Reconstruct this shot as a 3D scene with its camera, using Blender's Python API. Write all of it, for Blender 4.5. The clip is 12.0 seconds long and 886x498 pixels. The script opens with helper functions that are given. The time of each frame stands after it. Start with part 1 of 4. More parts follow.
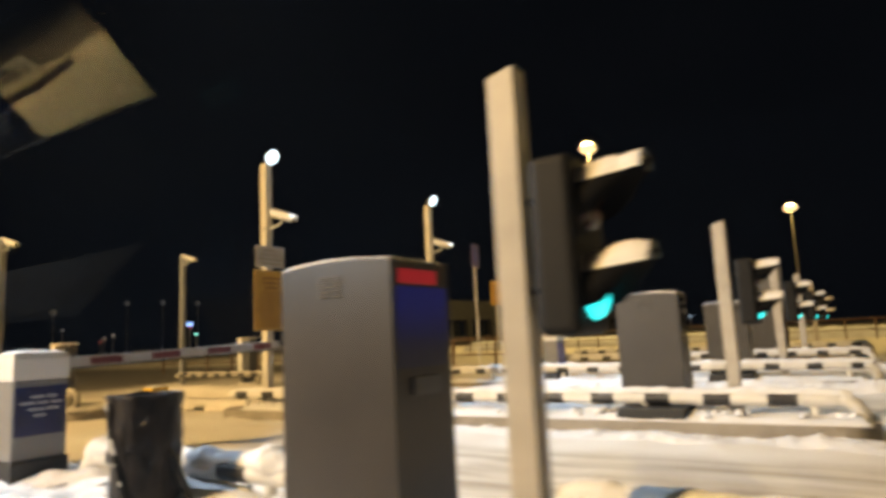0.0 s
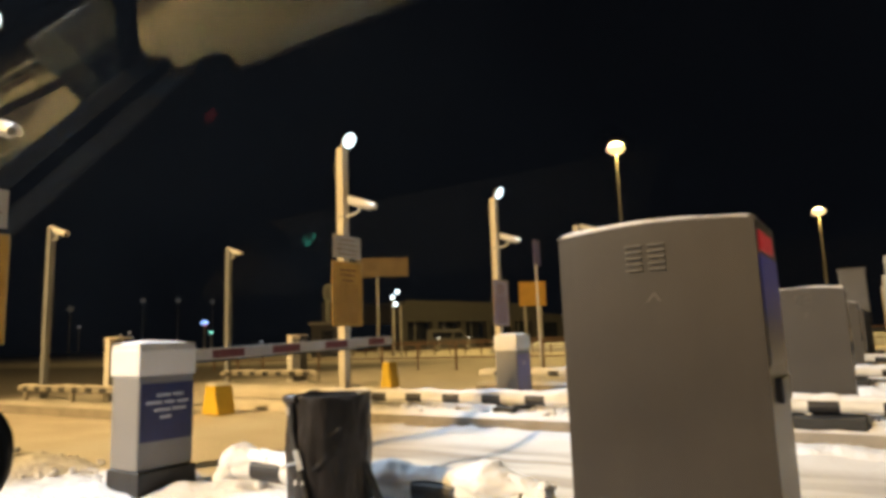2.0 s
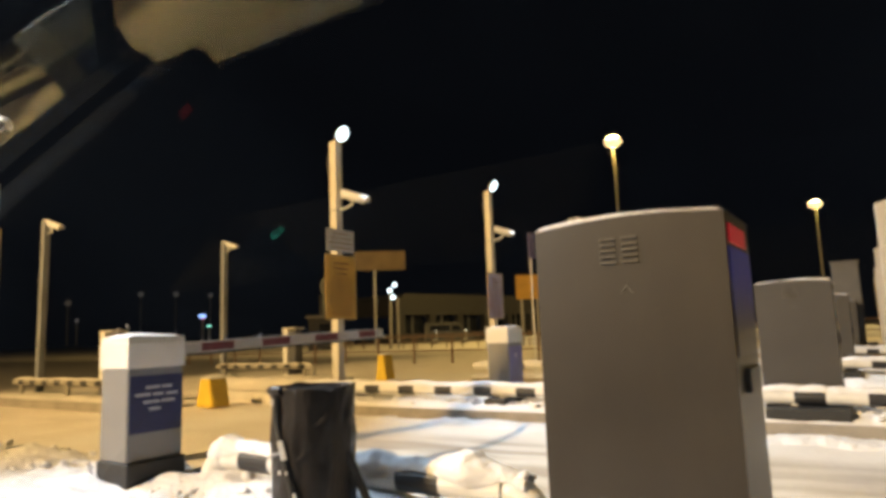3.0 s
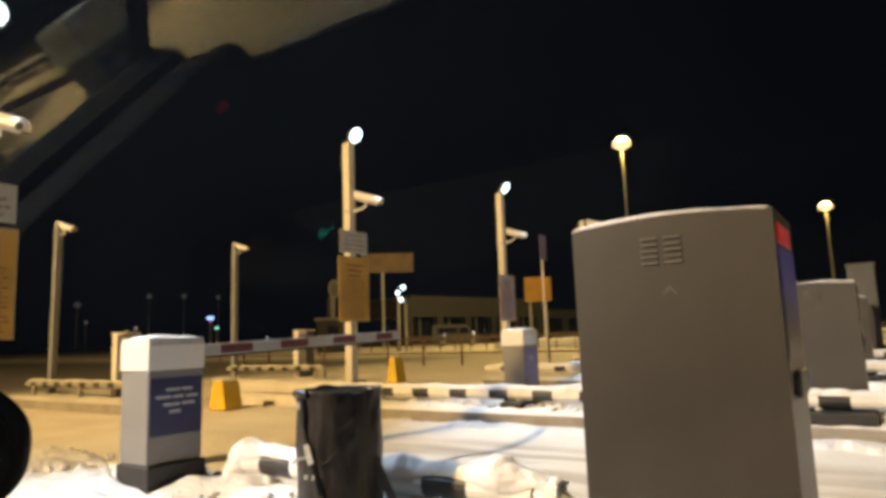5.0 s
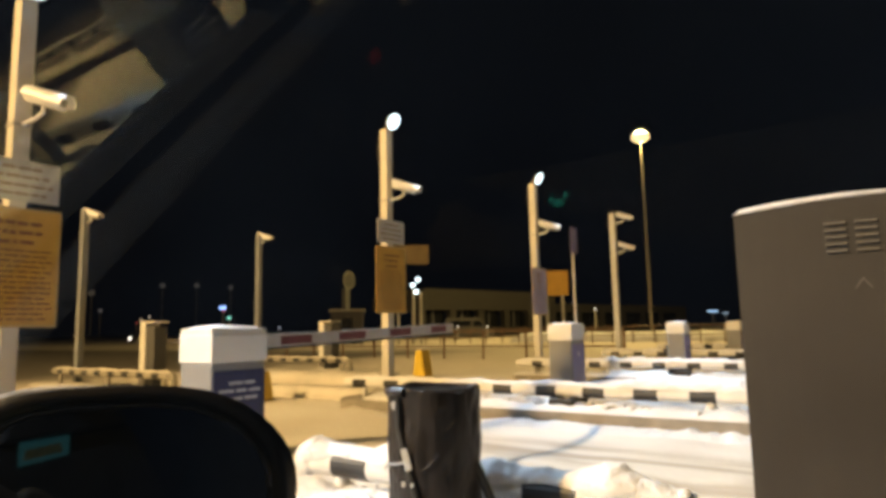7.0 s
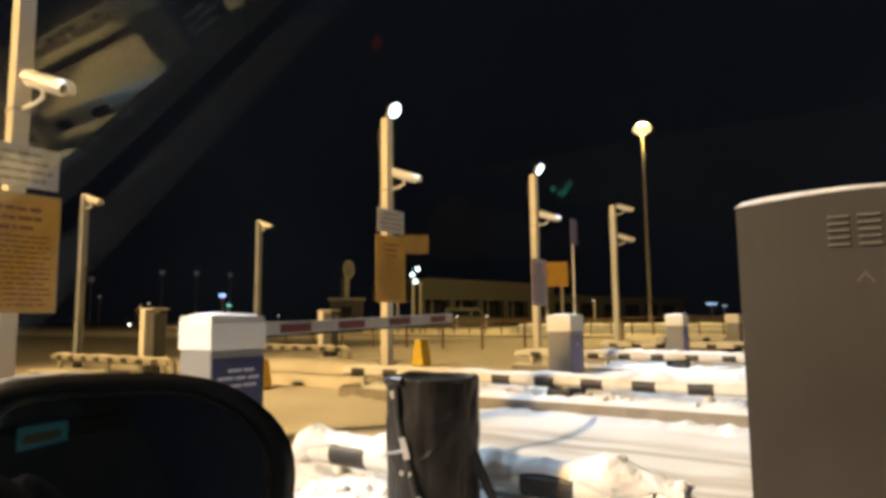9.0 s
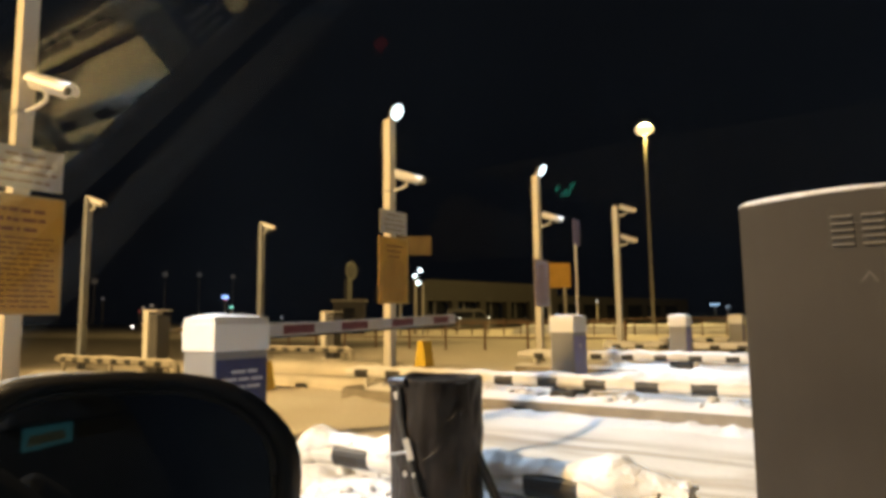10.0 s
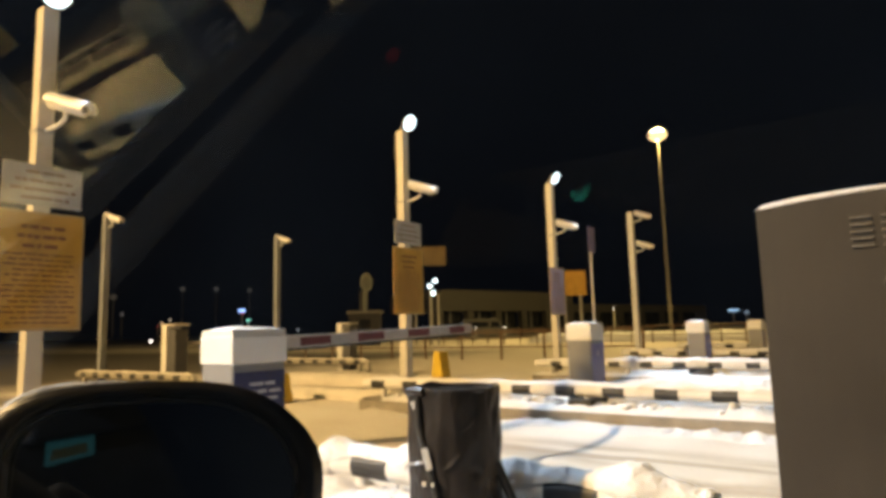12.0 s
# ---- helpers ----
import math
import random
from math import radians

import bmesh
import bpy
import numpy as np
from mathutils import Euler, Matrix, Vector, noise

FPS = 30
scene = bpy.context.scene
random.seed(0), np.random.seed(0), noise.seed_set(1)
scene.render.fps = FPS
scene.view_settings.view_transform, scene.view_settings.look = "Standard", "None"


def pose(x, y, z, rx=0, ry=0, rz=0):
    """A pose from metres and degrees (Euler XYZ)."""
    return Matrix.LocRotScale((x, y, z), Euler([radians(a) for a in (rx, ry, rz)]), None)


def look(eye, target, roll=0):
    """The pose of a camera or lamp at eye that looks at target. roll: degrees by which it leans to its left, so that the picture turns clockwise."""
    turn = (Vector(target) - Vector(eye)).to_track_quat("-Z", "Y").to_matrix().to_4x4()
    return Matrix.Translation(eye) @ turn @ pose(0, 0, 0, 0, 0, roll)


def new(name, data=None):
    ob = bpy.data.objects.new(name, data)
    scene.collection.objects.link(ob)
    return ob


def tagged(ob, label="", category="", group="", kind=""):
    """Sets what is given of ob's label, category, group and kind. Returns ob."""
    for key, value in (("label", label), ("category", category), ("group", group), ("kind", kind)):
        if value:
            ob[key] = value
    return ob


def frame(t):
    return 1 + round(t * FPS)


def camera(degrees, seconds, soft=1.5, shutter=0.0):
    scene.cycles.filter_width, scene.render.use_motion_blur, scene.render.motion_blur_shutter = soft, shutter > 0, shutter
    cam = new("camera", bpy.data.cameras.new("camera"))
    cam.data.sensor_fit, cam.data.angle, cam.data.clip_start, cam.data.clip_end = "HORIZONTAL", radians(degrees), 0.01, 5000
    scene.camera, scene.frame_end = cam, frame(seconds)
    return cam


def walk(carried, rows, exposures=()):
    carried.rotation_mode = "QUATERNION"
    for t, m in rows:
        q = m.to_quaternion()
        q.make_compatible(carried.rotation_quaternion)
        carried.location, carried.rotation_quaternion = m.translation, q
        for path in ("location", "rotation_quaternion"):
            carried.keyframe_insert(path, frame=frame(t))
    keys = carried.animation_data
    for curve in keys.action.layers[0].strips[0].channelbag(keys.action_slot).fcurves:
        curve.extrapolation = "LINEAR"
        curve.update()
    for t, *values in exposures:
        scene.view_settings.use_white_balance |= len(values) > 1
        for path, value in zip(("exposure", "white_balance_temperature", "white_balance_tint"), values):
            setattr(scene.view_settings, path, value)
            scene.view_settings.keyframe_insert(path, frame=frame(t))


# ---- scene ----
cam = camera(69.0, 12.0, soft=3.9, shutter=0.9)
PATH = [
    (0, (-0.519, 0.239, 1.084), (-1.586, 1.909, 1.357), -2.8),
    (0.5, (-1.053, 0.223, 1.07), (-2.156, 1.87, 1.34), -3.3),
    (1, (-1.508, 0.217, 1.072), (-2.599, 1.877, 1.306), -2.1),
    (1.5, (-1.745, 0.212, 1.076), (-2.855, 1.857, 1.325), -1.9),
    (2, (-1.924, 0.223, 1.079), (-3.018, 1.874, 1.359), -2.0),
    (2.5, (-1.871, 0.24, 1.077), (-2.976, 1.891, 1.311), -1.3),
    (3, (-1.842, 0.236, 1.071), (-2.933, 1.892, 1.33), -2.1),
    (5, (-1.96, 0.226, 1.074), (-3.068, 1.87, 1.341), -2.0),
    (5.5, (-2.033, 0.213, 1.079), (-3.16, 1.843, 1.345), -2.3),
    (6, (-2.324, 0.228, 1.1), (-3.433, 1.872, 1.363), -1.8),
    (6.5, (-2.495, 0.232, 1.091), (-3.586, 1.89, 1.335), -0.9),
    (7, (-2.476, 0.224, 1.091), (-3.612, 1.851, 1.337), -1.2),
    (9, (-2.483, 0.23, 1.091), (-3.621, 1.86, 1.306), -0.6),
    (9.5, (-2.482, 0.225, 1.087), (-3.624, 1.852, 1.305), -0.7),
    (10, (-2.484, 0.227, 1.089), (-3.628, 1.852, 1.308), -0.7),
    (10.5, (-2.483, 0.222, 1.086), (-3.633, 1.842, 1.314), -0.5),
    (11, (-2.486, 0.224, 1.088), (-3.661, 1.825, 1.324), -1.3),
    (11.5, (-2.484, 0.224, 1.09), (-3.662, 1.821, 1.334), -1.7),
    (12, (-2.484, 0.223, 1.084), (-3.662, 1.82, 1.335), -1.6),
]
walk(cam, [(t, look(eye, target, roll)) for t, eye, target, roll in PATH])

# ---- world and lights ----
world = bpy.data.worlds.new("night_sky")
scene.world = world
world.use_nodes = True
world.node_tree.nodes["Background"].inputs[0].default_value = (0.62, 0.72, 1.0, 1)
world.node_tree.nodes["Background"].inputs[1].default_value = 0.0045
scene.view_settings.exposure = -0.46

SODIUM = (1.0, 0.68, 0.22)
AMBER = (1.0, 0.635, 0.245)
COOL = (0.66, 0.82, 1.0)


def lamp(name, kind, place, power, color, size, target=None, spot=None, blend=0.6):
    data = bpy.data.lights.new(name, kind)
    data.energy, data.color = power, color
    if kind in ("POINT", "SPOT"):
        data.shadow_soft_size = size
    if kind == "SPOT":
        data.spot_size, data.spot_blend = radians(spot), blend
    ob = new(name, data)
    ob.matrix_world = look(place, target) if target else Matrix.Translation(place)
    return ob


# island layout: centre lines across the lanes
ISLANDS = [-2.2, 2.6, 7.4, 12.2, 16.9, 21.6]
ISLAND_X0, ISLAND_X1, HALF = -8.95, -0.48, 0.55
# camera poles: x, y, drop of the fittings below the common height
POLES = [(-8.25, 2.445, 0.16), (-8.5, 7.42, 0.0), (-8.5, 12.17, 0.0), (-8.50, 16.78, 0.0), (-8.3, -2.3, 0.1)]
# tall street lamps: x, y, height of the lantern, power
STREET = [(-19.27, 54.3, 17.35, 38000, SODIUM), (-6.2, 86.0, 14.6, 22000, SODIUM), (-16.3, -14.2, 15.0, 83000, AMBER),
          # Unseen lamp added to light the far snow bank from its front.
          (3.0, 34.0, 12.0, 3000, SODIUM)]

for x, y, h, power, tone in STREET:
    lamp("street_light", "POINT", (x, y, h - 0.4), power, tone, 0.4)
for (x, y, drop), power, aside in ((POLES[0], 1600, 0.3), (POLES[1], 2100, 0.3), (POLES[2], 3200, 0.3), (POLES[4], 2350, 2.0)):
    lamp("flood_light", "SPOT", (x + 0.235, y, 4.12 - drop), power, COOL, 0.05, (x + 7.5, y + aside, 0.0), 100 if aside < 1 else 118, 0.8 if aside < 1 else 0.5)

# ---- materials ----
def material(name, color, rough=0.6, metal=0.0, scale=8.0, vary=0.2, bump=0.1, fine=60.0, stain=None, emit=None, strength=0.0, spec=0.5):
    m = bpy.data.materials.new(name)
    m.use_nodes = True
    t = m.node_tree
    b = t.nodes["Principled BSDF"]
    b.inputs["Roughness"].default_value, b.inputs["Metallic"].default_value = rough, metal
    b.inputs["Specular IOR Level"].default_value = spec
    co = t.nodes.new("ShaderNodeTexCoord")
    n1 = t.nodes.new("ShaderNodeTexNoise")
    n1.inputs["Scale"].default_value, n1.inputs["Detail"].default_value = scale, 6.0
    n2 = t.nodes.new("ShaderNodeTexNoise")
    n2.inputs["Scale"].default_value, n2.inputs["Detail"].default_value = fine, 4.0
    t.links.new(co.outputs["Object"], n1.inputs["Vector"])
    t.links.new(co.outputs["Object"], n2.inputs["Vector"])
    ramp = t.nodes.new("ShaderNodeValToRGB")
    dark = stain or tuple(c * (1 - vary) for c in color)
    ramp.color_ramp.elements[0].position, ramp.color_ramp.elements[0].color = 0.3, (*dark, 1)
    ramp.color_ramp.elements[1].position, ramp.color_ramp.elements[1].color = 0.62, (*color, 1)
    t.links.new(n1.outputs["Fac"], ramp.inputs["Fac"])
    mix = t.nodes.new("ShaderNodeMixRGB")
    mix.blend_type = "MULTIPLY"
    mix.inputs["Fac"].default_value = min(1.0, vary * 1.2)
    t.links.new(ramp.outputs["Color"], mix.inputs["Color1"])
    t.links.new(n2.outputs["Fac"], mix.inputs["Color2"])
    bright = t.nodes.new("ShaderNodeBrightContrast")
    bright.inputs["Bright"].default_value = 0.0
    t.links.new(mix.outputs["Color"], bright.inputs["Color"])
    t.links.new(bright.outputs["Color"], b.inputs["Base Color"])
    if bump:
        bp = t.nodes.new("ShaderNodeBump")
        bp.inputs["Strength"].default_value, bp.inputs["Distance"].default_value = bump, 0.02
        t.links.new(n2.outputs["Fac"], bp.inputs["Height"])
        t.links.new(bp.outputs["Normal"], b.inputs["Normal"])
    if emit:
        b.inputs["Emission Color"].default_value = (*emit, 1)
        b.inputs["Emission Strength"].default_value = strength
    return m


def ground_material():
    """Packed snow in the entry lanes with darker wheel tracks; a paler far road standing for stronger lamp light;
    near-black road farther out.
    """
    m = material("packed_snow_road", (0.76, 0.74, 0.70), 0.75, scale=0.9, vary=0.12, bump=0.4, fine=16.0, stain=(0.67, 0.63, 0.57))
    t = m.node_tree
    b = t.nodes["Principled BSDF"]
    old = b.inputs["Base Color"].links[0].from_socket
    co = t.nodes.new("ShaderNodeTexCoord")
    xyz = t.nodes.new("ShaderNodeSeparateXYZ")
    t.links.new(co.outputs["Object"], xyz.inputs[0])

    def math_node(op, a, bval, c=None):
        n = t.nodes.new("ShaderNodeMath")
        n.operation = op
        for k, v in enumerate((a, bval, c)):
            if v is None:
                continue
            if isinstance(v, (int, float)):
                n.inputs[k].default_value = v
            else:
                t.links.new(v, n.inputs[k])
        return n.outputs[0]

    def smooth(v, lo, hi):
        n = t.nodes.new("ShaderNodeMapRange")
        n.interpolation_type = "SMOOTHSTEP"
        n.inputs["From Min"].default_value, n.inputs["From Max"].default_value = lo, hi
        t.links.new(v, n.inputs["Value"])
        return n.outputs[0]

    wob = t.nodes.new("ShaderNodeTexNoise")
    wob.inputs["Scale"].default_value, wob.inputs["Detail"].default_value = 0.35, 5.0
    t.links.new(co.outputs["Object"], wob.inputs["Vector"])
    shift = math_node("MULTIPLY_ADD", wob.outputs["Fac"], 0.9, -0.45)
    yy = math_node("ADD", xyz.outputs["Y"], shift)
    lane = math_node("PINGPONG", math_node("ADD", yy, 24.0 - 5.0), 2.4)
    off = math_node("ABSOLUTE", math_node("SUBTRACT", lane, 0.45), 0.0)
    track = math_node("SUBTRACT", 1.0, smooth(off, 0.2, 0.75))
    along = t.nodes.new("ShaderNodeMapping")
    along.inputs["Scale"].default_value = (0.45, 4.5, 1.0)
    t.links.new(co.outputs["Object"], along.inputs["Vector"])
    rut = t.nodes.new("ShaderNodeTexNoise")
    rut.inputs["Scale"].default_value, rut.inputs["Detail"].default_value = 1.0, 6.0
    t.links.new(along.outputs[0], rut.inputs["Vector"])
    track = math_node("MULTIPLY", track, smooth(xyz.outputs["X"], -8.5, -5.5))
    track = math_node("MULTIPLY", track, math_node("MULTIPLY_ADD", smooth(rut.outputs["Fac"], 0.35, 0.65), 0.7, 0.3))
    far_x = math_node("SUBTRACT", 1.0, smooth(math_node("MULTIPLY_ADD", wob.outputs["Fac"], 5.0, xyz.outputs["X"]), -11.0, -6.5))
    far_y = smooth(math_node("MULTIPLY_ADD", wob.outputs["Fac"], 5.0, xyz.outputs["Y"]), 23.0, 27.0)
    bare = math_node("MAXIMUM", far_x, far_y)
    m1 = t.nodes.new("ShaderNodeMixRGB")
    m1.inputs["Color2"].default_value = (0.30, 0.25, 0.19, 1)
    t.links.new(math_node("MULTIPLY", track, 0.85), m1.inputs["Fac"])
    t.links.new(old, m1.inputs["Color1"])
    grain = t.nodes.new("ShaderNodeTexNoise")
    grain.inputs["Scale"].default_value, grain.inputs["Detail"].default_value = 1.6, 8.0
    t.links.new(co.outputs["Object"], grain.inputs["Vector"])
    # Pale colour makes up for the stronger lamp light on the far road.
    pale_road = t.nodes.new("ShaderNodeValToRGB")
    pale_road.color_ramp.elements[0].position, pale_road.color_ramp.elements[0].color = 0.35, (0.64, 0.57, 0.47, 1)
    pale_road.color_ramp.elements[1].position, pale_road.color_ramp.elements[1].color = 0.7, (0.85, 0.79, 0.69, 1)
    t.links.new(grain.outputs["Fac"], pale_road.inputs["Fac"])
    m2 = t.nodes.new("ShaderNodeMixRGB")
    t.links.new(bare, m2.inputs["Fac"])
    t.links.new(m1.outputs[0], m2.inputs["Color1"])
    t.links.new(pale_road.outputs["Color"], m2.inputs["Color2"])
    # Road colour drops to near black at the far left and farther out.
    dark_road = math_node("SUBTRACT", 1.0, smooth(math_node("MULTIPLY_ADD", wob.outputs["Fac"], 6.0, xyz.outputs["X"]), -20.0, -13.0))
    dark_road = math_node("MULTIPLY", dark_road, math_node("SUBTRACT", 1.0, smooth(xyz.outputs["Y"], 22.0, 34.0)))
    lane = math_node("SUBTRACT", 1.0, smooth(math_node("MULTIPLY_ADD", wob.outputs["Fac"], 2.0, xyz.outputs["X"]), -16.0, -12.5))
    lane = math_node("MULTIPLY", lane, math_node("SUBTRACT", 1.0, smooth(yy, 4.8, 6.3)))
    dark_road = math_node("MAXIMUM", dark_road, lane)
    outer = math_node("SUBTRACT", 1.0, smooth(math_node("ADD", math_node("SUBTRACT", xyz.outputs["X"], xyz.outputs["Y"]), shift), -8.2, -7.3))
    outer = math_node("MULTIPLY", outer, math_node("SUBTRACT", 1.0, smooth(xyz.outputs["Y"], -3.6, -2.8)))
    dark_road = math_node("MAXIMUM", dark_road, outer)
    m3 = t.nodes.new("ShaderNodeMixRGB")
    m3.inputs["Color2"].default_value = (0.034, 0.030, 0.026, 1)
    t.links.new(math_node("MULTIPLY", dark_road, 0.9), m3.inputs["Fac"])
    t.links.new(m2.outputs[0], m3.inputs["Color1"])
    t.links.new(m3.outputs[0], b.inputs["Base Color"])
    return m


SNOW = material("snow", (0.70, 0.70, 0.715), 0.8, scale=5.0, vary=0.06, bump=0.9, fine=24.0)
CRUST = material("frozen_dirty_snow", (0.66, 0.62, 0.54), 0.8, scale=3.0, vary=0.2, bump=0.5, fine=30.0)
ROAD = ground_material()
KERB = material("concrete_kerb", (0.36, 0.325, 0.275), 0.85, scale=4.0, vary=0.3, bump=0.4, fine=90.0)
RAIL_W = material("white_rail_paint", (0.74, 0.73, 0.70), 0.5, scale=9.0, vary=0.18, bump=0.1)
# Dirty paint, taken darker as well for the weak light on the exit rails.
RAIL_D = material("dirty_dimmed_rail_paint", (0.40, 0.37, 0.31), 0.6, scale=9.0, vary=0.3, bump=0.1)
RAIL_K = material("black_rail_paint", (0.025, 0.025, 0.028), 0.45, scale=9.0, vary=0.3, bump=0.1)
GREY = material("grey_cabinet_paint", (0.050, 0.045, 0.040), 0.36, scale=2.2, vary=0.24, bump=0.06, fine=46.0)
# Grey of the farther columns, tuned apart from the near one.
GREY_C = material("far_column_grey_paint", (0.054, 0.05, 0.046), 0.4, scale=2.2, vary=0.18, bump=0.05, fine=220.0)
# Paler than the column for light caught by the slats; also seam and flap.
LOUVER = material("louver_glint_and_pale_marks", (0.13, 0.122, 0.11), 0.35, scale=20.0, vary=0.15, bump=0.02)
GREY_D = material("dark_grey_paint", (0.10, 0.10, 0.105), 0.45, scale=4.0, vary=0.2, bump=0.05)
HOUSE_W = material("white_housing_paint", (0.72, 0.71, 0.68), 0.4, scale=3.0, vary=0.1, bump=0.04)
HOUSE_G = material("grey_housing_paint", (0.22, 0.22, 0.22), 0.45, scale=3.0, vary=0.15, bump=0.04)
POLE = material("cream_pole_paint", (0.61, 0.575, 0.505), 0.42, scale=3.0, vary=0.14, bump=0.06)
SIGNAL_POLE = material("grey_signal_pole_paint", (0.46, 0.43, 0.38), 0.5, scale=5.0, vary=0.2, bump=0.06)
MAST = material("dull_mast_steel", (0.20, 0.19, 0.175), 0.6, 0.3, scale=6.0, vary=0.25, bump=0.05)
STEEL = material("galvanised_steel", (0.42, 0.41, 0.39), 0.45, 0.6, scale=12.0, vary=0.2, bump=0.05)
# Pole paint greyed to stand for whiter light on the fourth pole.
POLE_G = material("whiter_lit_pole_paint", (0.54, 0.55, 0.57), 0.45, scale=3.0, vary=0.12, bump=0.05)
POST_G = material("grey_post_paint", (0.27, 0.285, 0.32), 0.5, scale=4.0, vary=0.15, bump=0.05)
CAMERA_W = material("white_camera_shell", (0.68, 0.69, 0.72), 0.35, scale=6.0, vary=0.08, bump=0.02)
YELLOW = material("yellow_sign_sheet", (0.66, 0.375, 0.06), 0.5, scale=4.0, vary=0.28, bump=0.03)
EDGE = material("worn_board_edge", (0.60, 0.42, 0.16), 0.5, scale=12.0, vary=0.3, bump=0.03)
BROWN = material("brownish_yellow_sign_sheet", (0.28, 0.19, 0.085), 0.5, scale=1.2, vary=0.3, bump=0.03, fine=14.0)
SIGN_W = material("white_sign_sheet", (0.50, 0.49, 0.46), 0.5, scale=4.0, vary=0.15, bump=0.03)
# Lilac stands for the violet light that falls on the third pole's board.
LILAC = material("violet_lit_sheet", (0.50, 0.44, 0.56), 0.5, scale=4.0, vary=0.15, bump=0.03)
INK = material("dark_sign_ink", (0.24, 0.10, 0.03), 0.6, scale=20.0, vary=0.2, bump=0.0)
INK_G = material("brown_grey_sign_ink", (0.30, 0.22, 0.14), 0.6, scale=20.0, vary=0.2, bump=0.0)
BLUE = material("blue_label", (0.012, 0.02, 0.095), 0.4, scale=6.0, vary=0.2, bump=0.02)
# Violet light painted onto the housings' fronts; also the parking sign's own tint.
VIOLET = material("violet_lit_panel_and_sign", (0.20, 0.17, 0.36), 0.45, scale=5.0, vary=0.2, bump=0.02)
INK_W = material("white_label_ink", (0.45, 0.46, 0.5), 0.5, scale=20.0, vary=0.1, bump=0.0)
RED = material("red_boom_sheet", (0.15, 0.02, 0.025), 0.45, scale=8.0, vary=0.25, bump=0.02)
BOOM_W = material("white_boom_paint", (0.46, 0.43, 0.40), 0.4, scale=6.0, vary=0.15, bump=0.03)
RUBBER = material("black_rubber", (0.02, 0.02, 0.02), 0.6, scale=15.0, vary=0.3, bump=0.1)
BAG = material("black_plastic_bag", (0.024, 0.020, 0.0185), 0.4, scale=9.0, vary=0.3, bump=0.45, fine=17.0, spec=0.25)
def crease(m, turn, squash):
    """Draws the fine grain out into slanting creases or upright streaks."""
    t = m.node_tree
    mp = t.nodes.new("ShaderNodeMapping")
    mp.inputs["Rotation"].default_value, mp.inputs["Scale"].default_value = turn, squash
    for n in t.nodes:
        if n.type == "TEX_NOISE" and n.inputs["Scale"].default_value > 10:
            t.links.new(n.inputs["Vector"].links[0].from_socket, mp.inputs["Vector"])
            t.links.new(mp.outputs[0], n.inputs["Vector"])


crease(BAG, (0.3, 0.6, 0.2), (1.0, 1.0, 0.25))
crease(GREY, (0.0, 0.0, 0.0), (1.0, 1.0, 0.06))
SAFETY = material("yellow_block_paint", (0.80, 0.56, 0.05), 0.5, scale=6.0, vary=0.2, bump=0.1)
SIGNAL = material("black_signal_plastic", (0.008, 0.008, 0.009), 0.85, scale=8.0, vary=0.2, bump=0.05, spec=0.1)
HEAD = material("dark_signal_back", (0.009, 0.009, 0.010), 0.6, scale=8.0, vary=0.2, bump=0.05, spec=0.2)
LENS_OFF = material("unlit_lens", (0.04, 0.012, 0.012), 0.15, scale=20.0, vary=0.2, bump=0.0)
LENS_ON = material("green_lens", (0.02, 0.3, 0.28), 0.3, emit=(0.02, 0.72, 0.70), strength=4.0)
SCREEN_R = material("red_display", (0.2, 0.01, 0.015), 0.3, emit=(1.0, 0.04, 0.05), strength=0.32)
SCREEN_B = material("blue_display", (0.02, 0.025, 0.08), 0.3, emit=(0.05, 0.06, 0.8), strength=0.42)


def fade(m, z_low, z_high, strength):
    """The picture on the screen is brightest at its upper part."""
    t = m.node_tree
    co, xyz, rng = t.nodes.new("ShaderNodeTexCoord"), t.nodes.new("ShaderNodeSeparateXYZ"), t.nodes.new("ShaderNodeMapRange")
    rng.inputs["From Min"].default_value, rng.inputs["From Max"].default_value, rng.inputs["To Max"].default_value = z_low, z_high, strength
    rng.interpolation_type = "SMOOTHSTEP"
    t.links.new(co.outputs["Object"], xyz.inputs[0])
    t.links.new(xyz.outputs["Z"], rng.inputs["Value"])
    t.links.new(rng.outputs[0], t.nodes["Principled BSDF"].inputs["Emission Strength"])


fade(SCREEN_B, 0.85, 1.12, 0.09)
GLOW_W = material("cool_floodlight_face", (0.8, 0.85, 0.9), 0.3, emit=(0.70, 0.9, 1.0), strength=6.0)
GLOW_Y = material("sodium_lantern_glass", (0.9, 0.7, 0.4), 0.3, emit=(1.0, 0.74, 0.40), strength=1.9)
FACADE = material("dim_facade", (0.026, 0.024, 0.022), 0.7, scale=0.6, vary=0.2, bump=0.1, fine=12.0)
VAN = material("dull_van_paint", (0.06, 0.06, 0.06), 0.4, scale=1.5, vary=0.15, bump=0.02)
DARKGLASS = material("dark_window_glass", (0.012, 0.013, 0.016), 0.12, scale=3.0, vary=0.3, bump=0.0)
TRIM_D = material("dark_car_trim", (0.02, 0.02, 0.022), 0.9, spec=0.05, scale=12.0, vary=0.3, bump=0.15, fine=160.0)
SHEEN = material("shell_sheen_grey", (0.55, 0.58, 0.62), 0.7, scale=40.0, vary=0.4, bump=0.3, fine=200.0)
BEZEL = material("mirror_bezel_plastic", (0.03, 0.031, 0.034), 0.3, scale=20.0, vary=0.2, bump=0.02)
CAR_K = material("black_car_paint", (0.015, 0.015, 0.018), 0.28, scale=9.0, vary=0.2, bump=0.02, spec=0.7)
